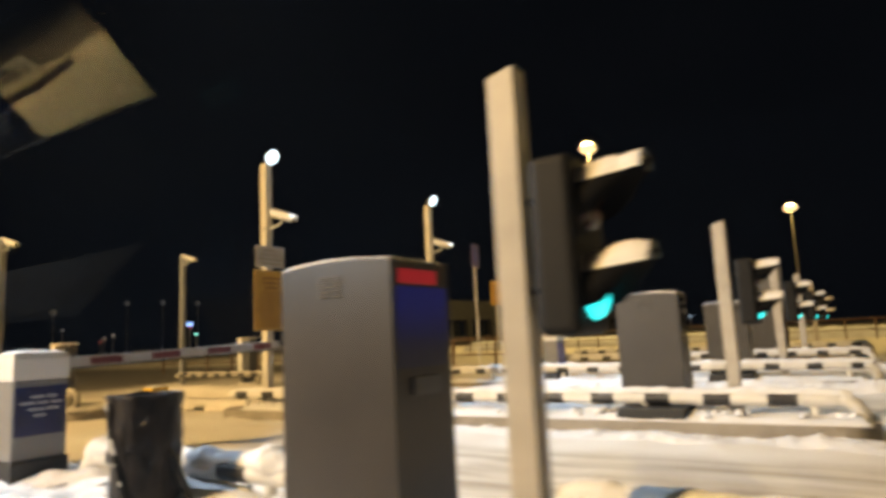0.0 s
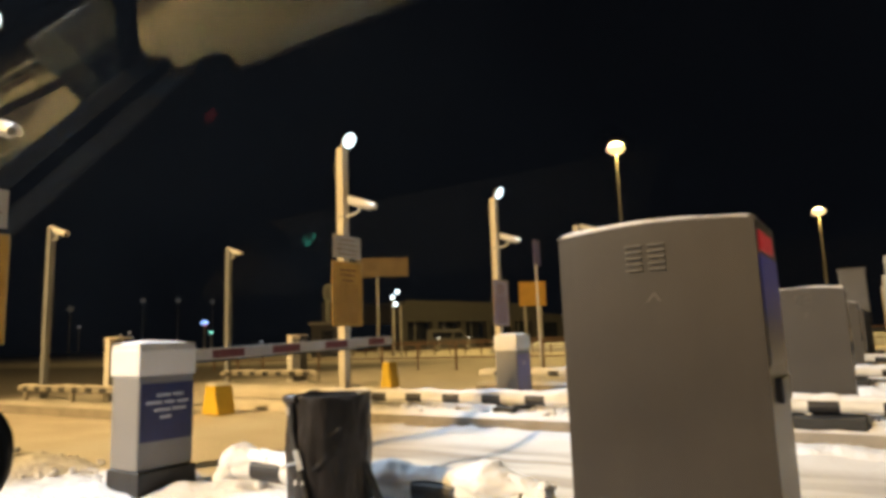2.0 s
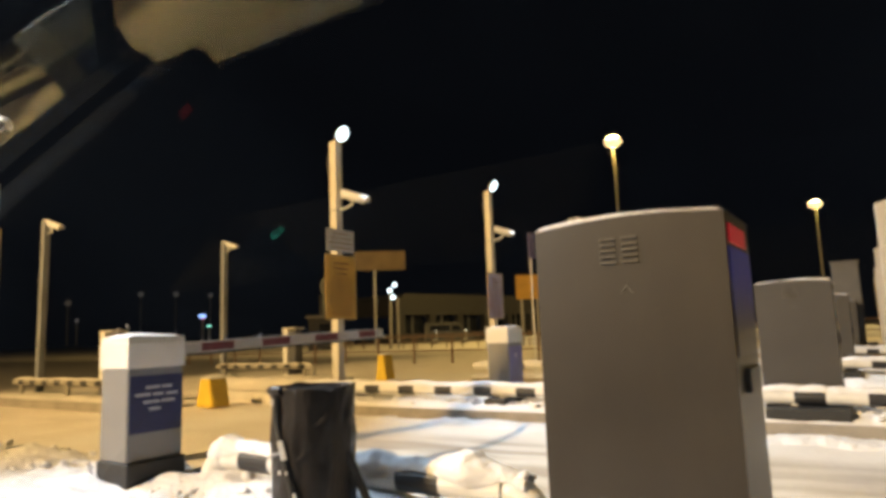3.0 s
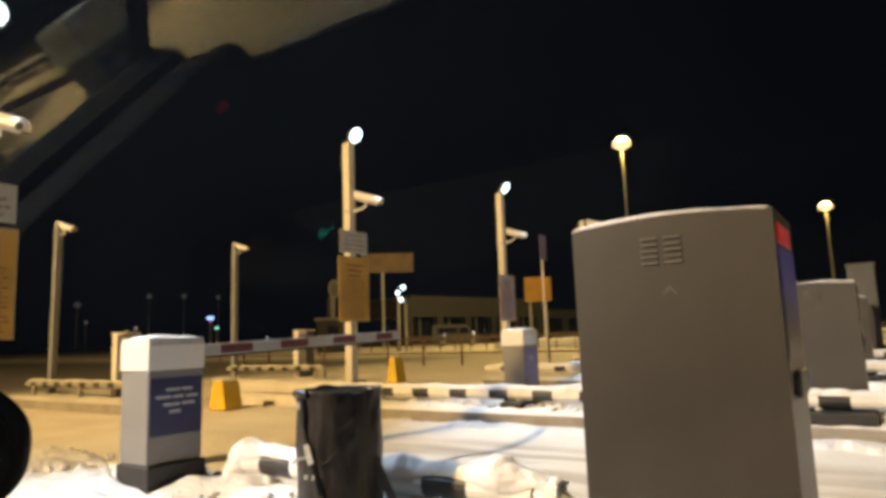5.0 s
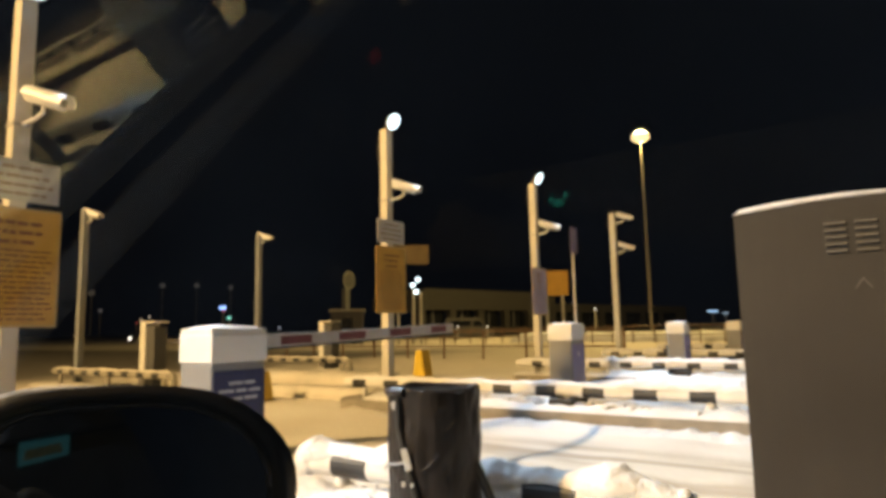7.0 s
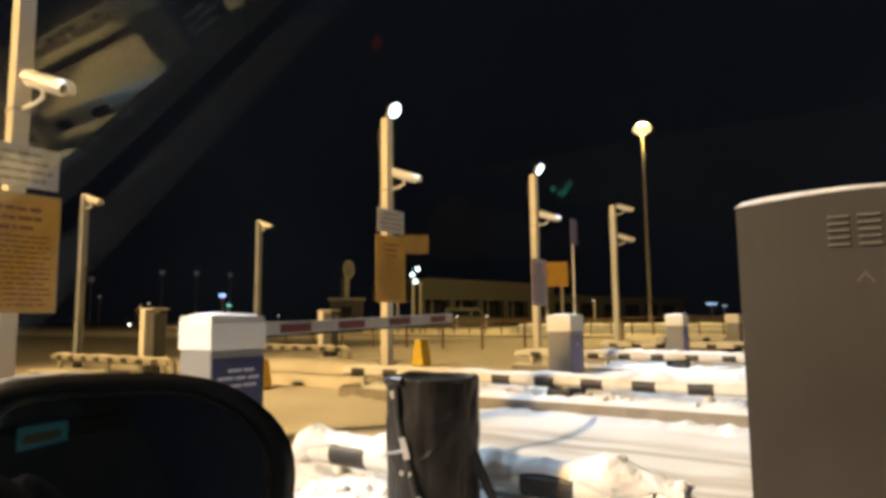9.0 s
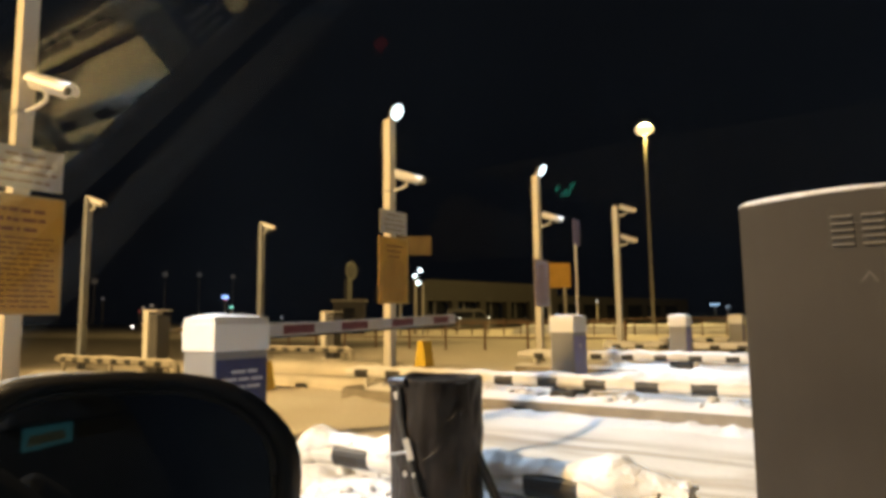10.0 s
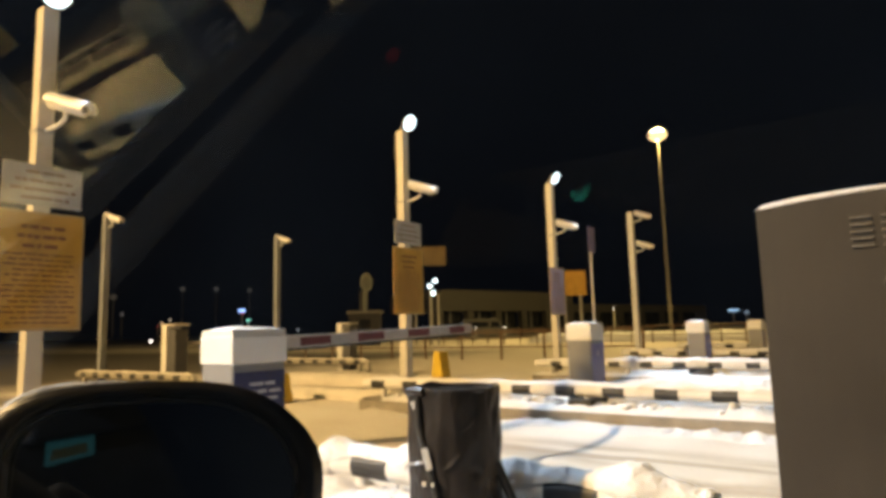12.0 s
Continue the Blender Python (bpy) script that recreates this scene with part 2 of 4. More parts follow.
WING = material("dark_canopy_cladding", (0.026, 0.025, 0.024), 0.7, scale=0.5, vary=0.3, bump=0.1, fine=6.0)
RUST = material("brown_railing_paint", (0.17, 0.095, 0.05), 0.6, scale=10.0, vary=0.3, bump=0.1)


def glass_pane(name, ior=1.5, dirt_haze=0.016):
    """Clear glass with a thin, patchy film of dirt, tinted blue for the lamps' glare."""
    m = bpy.data.materials.new(name)
    m.use_nodes = True
    t = m.node_tree
    t.nodes.remove(t.nodes["Principled BSDF"])
    clear, gloss = t.nodes.new("ShaderNodeBsdfTransparent"), t.nodes.new("ShaderNodeBsdfGlossy")
    gloss.inputs["Roughness"].default_value = 0.0
    gloss.inputs["Color"].default_value = (0.80, 0.92, 1.0, 1)
    clear.inputs["Color"].default_value = (0.93, 0.95, 0.95, 1)
    f, mx = t.nodes.new("ShaderNodeFresnel"), t.nodes.new("ShaderNodeMixShader")
    f.inputs["IOR"].default_value = ior
    t.links.new(f.outputs[0], mx.inputs[0])
    t.links.new(clear.outputs[0], mx.inputs[1])
    t.links.new(gloss.outputs[0], mx.inputs[2])
    film, veil = t.nodes.new("ShaderNodeBsdfTranslucent"), t.nodes.new("ShaderNodeMixShader")
    # The film's blue tint stands for the lamps' hazy glare.
    film.inputs["Color"].default_value = (0.52, 0.68, 0.95, 1)
    co, n1, ramp = t.nodes.new("ShaderNodeTexCoord"), t.nodes.new("ShaderNodeTexNoise"), t.nodes.new("ShaderNodeMapRange")
    n1.inputs["Scale"].default_value, n1.inputs["Detail"].default_value = 3.2, 5.0
    ramp.inputs["From Min"].default_value, ramp.inputs["From Max"].default_value = 0.4, 0.75
    ramp.inputs["To Min"].default_value, ramp.inputs["To Max"].default_value = 0.001, dirt_haze
    t.links.new(co.outputs["Object"], n1.inputs["Vector"])
    t.links.new(n1.outputs["Fac"], ramp.inputs["Value"])
    t.links.new(ramp.outputs[0], veil.inputs[0])
    t.links.new(mx.outputs[0], veil.inputs[1])
    t.links.new(film.outputs[0], veil.inputs[2])
    t.links.new(veil.outputs[0], t.nodes["Material Output"].inputs["Surface"])
    return m


def mirror_material():
    m = bpy.data.materials.new("mirror_glass")
    m.use_nodes = True
    b = m.node_tree.nodes["Principled BSDF"]
    b.inputs["Base Color"].default_value = (0.62, 0.66, 0.70, 1)
    b.inputs["Metallic"].default_value, b.inputs["Roughness"].default_value = 1.0, 0.03
    return m


PANE, MIRROR = glass_pane("car_window_glass", 1.5), mirror_material()

# ---- mesh helpers ----
def part(name, bm, mat, parent=None, label="", smooth=False, turned=True):
    me = bpy.data.meshes.new(name)
    if turned:
        bmesh.ops.recalc_face_normals(bm, faces=bm.faces[:])
    bm.to_mesh(me)
    bm.free()
    if smooth:
        for p in me.polygons:
            p.use_smooth = True
    me.materials.append(mat)
    ob = new(name, me)
    if parent:
        ob.parent = parent
    if label:
        ob["label"] = label
    return ob


def thing(name, place, label, category, group="", turn=0.0):
    ob = new(name)
    ob.empty_display_size = 0.2
    ob.matrix_basis = pose(*place, 0, 0, turn)
    return tagged(ob, label, category, group)


def box(x0, x1, y0, y1, z0, z1, bevel=0.0, seg=2, bm=None):
    out = bm or bmesh.new()
    made = bmesh.ops.create_cube(out, size=1.0)["verts"]
    for v in made:
        v.co = Vector(((x0 + x1) / 2 + v.co.x * (x1 - x0), (y0 + y1) / 2 + v.co.y * (y1 - y0), (z0 + z1) / 2 + v.co.z * (z1 - z0)))
    if bevel:
        edges = list({e for v in made for e in v.link_edges})
        bmesh.ops.bevel(out, geom=edges, offset=bevel, segments=seg, affect="EDGES", profile=0.5)
    return out


def rod(p0, p1, r0, r1=None, n=16, bm=None):
    out = bm or bmesh.new()
    p0, p1 = Vector(p0), Vector(p1)
    made = bmesh.ops.create_cone(out, cap_ends=True, segments=n, radius1=r0, radius2=r0 if r1 is None else r1, depth=(p1 - p0).length)["verts"]
    m = Matrix.Translation((p0 + p1) / 2) @ (p1 - p0).to_track_quat("Z", "Y").to_matrix().to_4x4()
    bmesh.ops.transform(out, matrix=m, verts=made)
    return out


def sweep(points, radius, n=12, bm=None):
    """A round bar along points."""
    out = bm or bmesh.new()
    pts = [Vector(p) for p in points]
    rings = []
    for i, p in enumerate(pts):
        way = (pts[min(i + 1, len(pts) - 1)] - pts[max(i - 1, 0)]).normalized()
        side = way.cross(Vector((0.13, 0.31, 0.94))).normalized()
        up = side.cross(way).normalized()
        r = radius[i] if isinstance(radius, (list, tuple)) else radius
        rings.append([out.verts.new(p + (side * math.cos(a) + up * math.sin(a)) * r) for a in (2 * math.pi * k / n for k in range(n))])
    for a, b in zip(rings, rings[1:]):
        for k in range(n):
            out.faces.new((a[k], a[(k + 1) % n], b[(k + 1) % n], b[k]))
    out.faces.new(rings[0][::-1])
    out.faces.new(rings[-1])
    return out


def prism(outline, z0, z1, axis="z", bm=None):
    """A closed outline of (a, b) pushed along an axis."""
    out = bm or bmesh.new()
    def at(a, b, c):
        return (a, b, c) if axis == "z" else (a, c, b) if axis == "y" else (c, a, b)
    low = [out.verts.new(at(a, b, z0)) for a, b in outline]
    high = [out.verts.new(at(a, b, z1)) for a, b in outline]
    n = len(outline)
    for k in range(n):
        out.faces.new((low[k], low[(k + 1) % n], high[(k + 1) % n], high[k]))
    out.faces.new(low[::-1])
    out.faces.new(high)
    return out


def lump(x0, x1, y0, y1, z, height, nx, ny, seed, rough=0.4, edge=0.12):
    """A lying sheet of snow with soft edges and an uneven top."""
    bm = bmesh.new()
    grid = []
    for i in range(nx + 1):
        row = []
        for j in range(ny + 1):
            u, v = i / nx, j / ny
            x, y = x0 + u * (x1 - x0), y0 + v * (y1 - y0)
            d = min((x - x0), (x1 - x), (y - y0), (y1 - y)) / edge
            f = min(1.0, max(0.0, d)) ** 0.5
            k = 1 + rough * noise.noise(Vector((x * 2.1 + seed, y * 2.6, seed * 1.7))) + 0.5 * rough * noise.noise(Vector((x * 6.3, y * 7.1 + seed, seed)))
            row.append(bm.verts.new((x, y, z + height * f * k)))
        grid.append(row)
    for i in range(nx):
        for j in range(ny):
            bm.faces.new((grid[i][j], grid[i + 1][j], grid[i + 1][j + 1], grid[i][j + 1]))
    return bm


# ---- ground ----
def spaced(near0, near1, step, far, growth=1.35):
    vals = [near0 + step * k for k in range(int((near1 - near0) / step) + 1)]
    d, lo, hi = step, vals[0], vals[-1]
    left, right = [], []
    while lo > -far:
        d *= growth
        lo -= d
        hi += d
        left.append(lo)
        right.append(hi)
    return left[::-1] + vals + right


def ground_height(x, y):
    h = 0.012 * noise.noise(Vector((x * 1.3, y * 2.2, 0.3))) + 0.007 * noise.noise(Vector((x * 3.6, y * 4.9, 1.3)))
    if -10 < x < 2 and -8 < y < 24:
        for c in ISLANDS:
            for side in (-1, 1):
                d = side * (y - c) - HALF
                if 0 <= d < 0.75:
                    h += 0.07 * max(0.0, 1 - d / 0.75) * (0.65 + 0.7 * noise.noise(Vector((x * 1.7, c * 3.1 + side, 0.0))) + 0.35 * noise.noise(Vector((x * 5.3, y * 5.0, 2.0))))
        lane = min(abs(y - c - 2.4) for c in ISLANDS)
        h += 0.028 * math.exp(-((lane) / 0.35) ** 2) * (1 + noise.noise(Vector((x * 2.5, y, 4.0))))
    return h


def make_ground():
    xs, ys = spaced(-18, 4, 0.1, 2600), spaced(-6, 24, 0.1, 2600)
    verts = [(x, y, ground_height(x, y)) for x in xs for y in ys]
    n = len(ys)
    faces = [(i * n + j, (i + 1) * n + j, (i + 1) * n + j + 1, i * n + j + 1) for i in range(len(xs) - 1) for j in range(n - 1)]
    me = bpy.data.meshes.new("ground")
    me.from_pydata(verts, [], faces)
    for p in me.polygons:
        p.use_smooth = True
    me.materials.append(ROAD)
    tagged(new("ground", me), "snow-packed asphalt of the entry lanes, cream and trodden", "ground", kind="structure")


make_ground()

# ---- islands ----
def rounded_strip(x0, x1, c, half, r, steps=6):
    pts = []
    for cx, cy, a0 in ((x1 - r, c + half - r, 0), (x0 + r, c + half - r, 90), (x0 + r, c - half + r, 180), (x1 - r, c - half + r, 270)):
        for k in range(steps + 1):
            a = radians(a0 + 90 * k / steps)
            pts.append((cx + r * math.cos(a), cy + r * math.sin(a)))
    return pts


def island(x0, x1, c, half, seed, name="traffic_island", deep=0.055, rough=0.55, clear=0.06, cover_mat=None):
    bm = prism(rounded_strip(x0, x1, c, half, 0.35), -0.02, 0.16)
    top = [e for e in bm.edges if all(v.co.z > 0.1 for v in e.verts)]
    bmesh.ops.bevel(bm, geom=top, offset=0.025, segments=2, affect="EDGES")
    ob = part(name, bm, KERB)
    tagged(ob, "low concrete traffic island with a bare kerb", "traffic island", "traffic islands", "structure")
    n = max(20, int((x1 - x0) / 0.09))
    cover = part("snow_cover", lump(x0 + clear, x1 - 0.06, c - half + 0.05, c + half - 0.05, 0.158, deep, n * 2, 24, seed, rough), cover_mat or SNOW, smooth=True)
    tagged(cover, "uneven layer of fresh snow on the traffic island", "snow", "island snow", "stuff")


for k, c in enumerate(ISLANDS):
    island(ISLAND_X0 + (-0.4, 0.0, -0.15, 0.0, 0.0, 0.0)[k], ISLAND_X1, c, HALF, 3.0 + k * 7, deep=0.08 if k == 1 else 0.055, rough=0.95, clear=0.55 if k == 2 else 0.06)
for c, x0, x1 in ((6.55, -16.5, -11.6), (11.3, -16.5, -12.3), (-7.7, -18.2, -13.2)):
    island(x0, x1, c, 0.6, 40 + c, cover_mat=CRUST)


def guard_rail(x0, x1, y, z, seed, first_black=0.3, group="guard rails", pitch=0.6, black=0.26, clump=0.35, r=0.07, wrap=62, grain=1.2, bent=True, lift=0.05, cap=None, paint=None, bend=0.16):
    """A striped tube on short posts with ends bent to the ground."""
    cap, paint = cap or SNOW, paint or RAIL_W
    rail = thing("guard_rail", ((x0 + x1) / 2, y, 0.16), "low tubular guard rail in black and white stripes, capped with snow", "guard rail", group)
    mid = (x0 + x1) / 2
    lo, hi, zz = x0 - mid, x1 - mid, z - 0.16
    def curve(s, end):
        return [(end + s * bend * math.sin(radians(a)), 0, zz - bend + bend * math.cos(radians(a))) for a in range(0, 91, 15)] + [(end + s * bend, 0, 0.0)]
    if bent:
        part("end_bend", sweep(curve(-1, lo + bend), r), paint, rail, smooth=True)
    else:
        part("white_band", rod((lo, 0, zz), (lo + bend, 0, zz), r), paint, rail)
    part("end_bend", sweep(curve(1, hi - bend), r), paint, rail, smooth=True)
    x, dark, k = lo + bend, False, 0
    edge = lo + bend + first_black
    while x < hi - bend - 1e-3:
        nx = min(edge, hi - bend)
        part("black_band" if dark else "white_band", rod((x, 0, zz), (nx, 0, zz), r + (0.002 if dark else 0)), RAIL_K if dark else paint, rail, smooth=False)
        x, dark = nx, not dark
        edge = x + (black if dark else pitch - black)
    posts = max(2, int((hi - lo) / 1.3))
    for k in range(posts):
        px = lo + bend + 0.2 + (hi - lo - 2 * bend - 0.4) * k / (posts - 1)
        part("post", rod((px, 0, 0.0), (px, 0, zz - 0.03), 0.04), paint, rail)
    # snow cap, broken into runs
    bm = bmesh.new()
    n = int((hi - lo - 0.1) / 0.022)
    rows = []
    for i in range(n + 1):
        px = lo + 0.05 + (hi - lo - 0.1) * i / n
        wave = 0.5 + 0.5 * math.cos(2 * math.pi * (px - lo - bend - first_black - 0.5 * (black + pitch)) / pitch)
        hump = wave ** 2.5 * min(1.0, max(0.0, 0.35 + 1.3 * noise.noise(Vector((px * 1.1 + seed, seed, 0.5))))) * clump
        f = max(0.15, 0.4 + 0.3 * noise.noise(Vector((px * 4.0, seed, 2.5))) + 0.25 * noise.noise(Vector((px * 11.0, seed, 5.5))))
        tip = min(1.0, (px - lo) / 0.15, (hi - px) / 0.15)
        zt = zz - (1 - max(0, tip)) * 0.05
        row = []
        for j in range(15):
            u = -1 + j / 7
            a = radians(wrap + 7 * noise.noise(Vector((px * 7.0, u, seed))) + 40 * hump) * u
            rough = 1 + grain * (0.5 * noise.noise(Vector((px * 11.0, u * 2.5, seed))) + 0.45 * noise.noise(Vector((px * 27.0, u * 6.0, seed))))
            rr = r + 0.004 + (0.032 * f + lift * hump) * max(0.3, rough) * (1 - abs(u) ** 3)
            row.append(bm.verts.new((px, rr * math.sin(a), zt + rr * math.cos(a) * (1.1 + 0.15 * f))))
        rows.append(row)
    for a, b in zip(rows, rows[1:]):
        for j in range(14):
            bm.faces.new((a[j], a[j + 1], b[j + 1], b[j]))
    part("snow_cap", bm, cap, rail, "white snow lying on the tube", smooth=True)
    return rail


guard_rail(-5.46, -3.16, 2.95, 0.35, 1.0, 0.17, clump=0.9, wrap=56, grain=0.55, lift=0.058)
guard_rail(-1.75, -0.45, 2.95, 0.35, 5.0, 0.2, clump=0.4, wrap=50, grain=0.55, lift=0.04)
guard_rail(-9.15, -0.62, 7.25, 0.352, 9.0, 0.015, pitch=0.585, black=0.255, bent=False, wrap=53)
guard_rail(-8.9, -0.42, 12.0, 0.38, 14.0, 0.2, black=0.22, bent=False)
guard_rail(-8.9, -0.42, 16.6, 0.38, 19.0, 0.1, black=0.22, bent=False)
guard_rail(-8.9, -0.42, 21.4, 0.38, 23.0, 0.1, black=0.22, bent=False)
guard_rail(-9.2, -5.9, -2.45, 0.36, 27.0, 0.2)
guard_rail(-17.6, -13.6, -7.6, 0.5, 44.0, 0.3, pitch=0.9, black=0.2)
guard_rail(-16.0, -12.0, 6.3, 0.43, 31.0, 0.15, bent=False, pitch=0.46, black=0.2, r=0.055, wrap=40, cap=CRUST, paint=RAIL_D, bend=0.07)
guard_rail(-16.0, -12.6, 11.0, 0.43, 36.0, 0.15, bent=False, pitch=0.46, black=0.2, r=0.055, wrap=40, cap=CRUST, paint=RAIL_D, bend=0.07)

# ---- loose clods of snow ----
def clods(label, count, seed, place):
    """Many small broken lumps; place(rnd) gives x, y, z and a size."""
    rnd = random.Random(seed)
    base = bmesh.new()
    bmesh.ops.create_icosphere(base, subdivisions=2, radius=1.0)
    unit = [v.co.copy() for v in base.verts]
    faces = [[v.index for v in f.verts] for f in base.faces]
    base.free()
    verts, polys = [], []
    for k in range(count):
        x, y, z, r = place(rnd)
        sx, sy, sz = (r * rnd.uniform(0.75, 1.3) for _ in range(3))
        off = Vector((rnd.uniform(0, 50), rnd.uniform(0, 50), 0.0))
        n = len(verts)
        for v in unit:
            q = v * (1 + 0.45 * noise.noise(v * 1.4 + off))
            verts.append((x + q.x * sx, y + q.y * sy, z + q.z * sz * 0.8))
        polys += [[n + i for i in f] for f in faces]
    me = bpy.data.meshes.new("snow_clods")
    me.from_pydata(verts, [], polys)
    for p in me.polygons:
        p.use_smooth = True
    me.materials.append(SNOW)
    tagged(new("snow_clods", me), label, "snow", "loose snow", "stuff")


def on_rail(rnd):
    x0, x1 = rnd.choice(((-5.4, -3.2), (-5.4, -3.2), (-1.7, -0.5)))
    x = rnd.uniform(x0, x1)
    spot = noise.noise(Vector((x * 2.3, 1.0, 7.0)))
    side = max(-0.04, min(0.05, rnd.gauss(-0.005, 0.03)))
    r = rnd.uniform(0.005, 0.018) * (1.25 + spot)
    return x, 2.95 + side, 0.428 - side * side * 9 + 0.015 * spot, r


def on_island(rnd):
    x, y = rnd.uniform(-8.7, -0.5), 2.95 + rnd.gauss(-0.15, 0.2)
    y = min(max(y, 2.15), 3.1)
    return x, y, 0.225 + 0.02 * noise.noise(Vector((x * 2, y * 2, 0))), rnd.uniform(0.006, 0.03)


def kerb_bank(c, side, seed, high=0.05):
    """Ridge of crumbled snow pushed against the foot of a kerb."""
    bm = bmesh.new()
    rows, n, m = [], 480, 26
    for i in range(n + 1):
        x = -8.3 + 8.1 * i / n
        wide = 0.36 + 0.16 * noise.noise(Vector((x * 1.1, seed, 0.0))) + 0.05 * noise.noise(Vector((x * 5.0, seed, 3.0)))
        tall = high * min(1.0, 4 * i / n) + 0.035 * noise.noise(Vector((x * 1.6, seed, 5.0))) + 0.02 * noise.noise(Vector((x * 7.0, seed, 8.0)))
        row = []
        for j in range(m + 1):
            v = j / m
            y = c + side * (HALF + 0.01 + wide * v)
            z = max(0.0, tall) * (0.75 + 0.4 * math.sin(min(1.0, v * 2.2) * math.pi / 2)) * max(0.0, 1 - v ** 2.6)
            p = Vector((x * 9.0, y * 9.0, seed))
            z += (0.024 * noise.noise(p) + 0.018 * noise.noise(p * 2.7) + 0.008 * noise.noise(p * 6.0)) * (1 - v)
            row.append(bm.verts.new((x, y, ground_height(x, y) * (1 - v) * 0.3 + ground_height(x, y) * v + z - 0.008 * v)))
        rows.append(row)
    for a, b in zip(rows, rows[1:]):
        for j in range(m):
            bm.faces.new((a[j], a[j + 1], b[j + 1], b[j]))
    tagged(part("kerb_snow_bank", bm, SNOW, smooth=True), "ridge of crumbled snow along the foot of the kerb", "snow", "loose snow", "stuff")


for k, c in enumerate(ISLANDS[1:5]):
    kerb_bank(c, -1, 50.0 + 3 * k, 0.05 if k < 2 else 0.15)
kerb_bank(2.6, 1, 70.0)
clods("loose crumbs of snow lying along the guard rail", 420, 5, on_rail)
clods("loose crumbs of snow on the traffic island", 420, 6, on_island)


def under_rail(rnd):
    x = rnd.uniform(-8.6, -1.0)
    if noise.noise(Vector((x * 1.3, 4.0, 2.0))) < -0.1:
        x += 0.35
    return x, 7.2 + rnd.gauss(0.0, 0.1), 0.21 + 0.012 * rnd.random(), rnd.uniform(0.012, 0.05)


clods("clumps of snow heaped under the guard rail", 260, 8, under_rail)

# ---- camera poles ----
def words(x0, x1, w, z0, z1, seed):
    """One unreadable line: plain bars as long as words."""
    rnd = random.Random(seed)
    bm = bmesh.new()
    at = -w + rnd.uniform(0.0, 0.04)
    while at < w - 0.02:
        to = min(w, at + rnd.uniform(0.03, 0.12))
        dz = (z1 - z0) * rnd.uniform(-0.08, 0.08)
        box(x0, x1, at, to, z0 + dz, z1 + dz, bm=bm)
        at = to + rnd.uniform(0.010, 0.022)
    return bm


def camera_pole(x, y, drop, sheet, white=True, yellow=True, second=False, lights=True, paint=None):
    top = 4.06 - drop
    kind = "tall square camera pole in cream paint with floodlight and signs" if yellow else "tall square camera pole in cream paint"
    pole = thing("camera_pole", (x, y, 0.16), kind, "camera pole", "camera poles")
    h = top - 0.16
    part("mast", box(-0.065, 0.065, -0.065, 0.065, 0.0, h, 0.008), paint or POLE, pole)
    part("base_plate", box(-0.13, 0.13, -0.13, 0.13, 0.0, 0.025, 0.005), STEEL, pole)
    if lights:
        fl = part("floodlight", rod((-0.04, 0, 0.14), (0.05, 0, 0.14), 0.07, 0.135, 24), STEEL, pole)
        fl.matrix_basis = pose(0.04, 0.0, h + 0.0, 0, 30, 0)
        part("light_face", rod((0.051, 0, 0.14), (0.056, 0, 0.14), 0.115, n=24), GLOW_W, fl, "bright cool-white lamp face")
        part("bracket", sweep([(0, 0, h - 0.02), (0.0, 0, h + 0.06), (0.05, 0, h + 0.1)], 0.015, 8), STEEL, pole)
    for zc in ([3.12 - drop - 0.16] + ([top - 0.3] if second else [])):
        cctv(pole, zc)
    part("clamp", box(-0.072, 0.072, -0.072, 0.072, 2.96 - drop - 0.16, 2.99 - drop - 0.16), STEEL, pole)
    loop = [(-0.065, -0.02, h - 0.1), (-0.13, -0.03, h - 0.2), (-0.14, -0.03, h - 0.38), (-0.068, -0.02, h - 0.52)]
    part("cable", sweep(loop, 0.008, 6), RUBBER, pole)
    z = 2.34 - drop - 0.16
    if white:
        s = part("white_sign", box(0.075, 0.083, -0.3, 0.3, z, z + 0.34, 0.002), SIGN_W, pole, "small white notice with brown lettering")
        for k in range(4):
            w = (0.2, 0.25, 0.22, 0.16)[k]
            part("text_line", words(0.0832, 0.0845, w, z + 0.05 + k * 0.07, z + 0.075 + k * 0.07, k + int(y)), INK_G, s)
    if yellow:
        z0, z1 = 1.33 - drop - 0.16, 2.29 - drop - 0.16
        s = part("notice_board", box(0.07, 0.078, -0.33, 0.33, z0, z1, 0.003), sheet, pole, "tall notice board with lines of dark lettering")
        for y0, y1, e0, e1 in ((-0.33, 0.33, z0, z0 + 0.018), (-0.33, 0.33, z1 - 0.018, z1), (-0.33, -0.312, z0 + 0.018, z1 - 0.018), (0.312, 0.33, z0 + 0.018, z1 - 0.018)):
            part("board_edge", box(0.079, 0.084, y0, y1, e0, e1, 0.002), EDGE, s, "pale worn edge of the board")
        rnd = random.Random(int(y * 10))
        k, zz = 0, z1 - 0.11
        while zz > z0 + 0.06:
            hgt = 0.032 if k < 3 else 0.016
            w = rnd.uniform(0.14, 0.2) if k < 3 else rnd.uniform(0.22, 0.29)
            part("text_line", words(0.0782, 0.0795, w, zz - hgt, zz, k + int(y) * 31), INK, s)
            zz -= hgt + (0.045 if k < 3 else 0.026)
            k += 1
    return pole


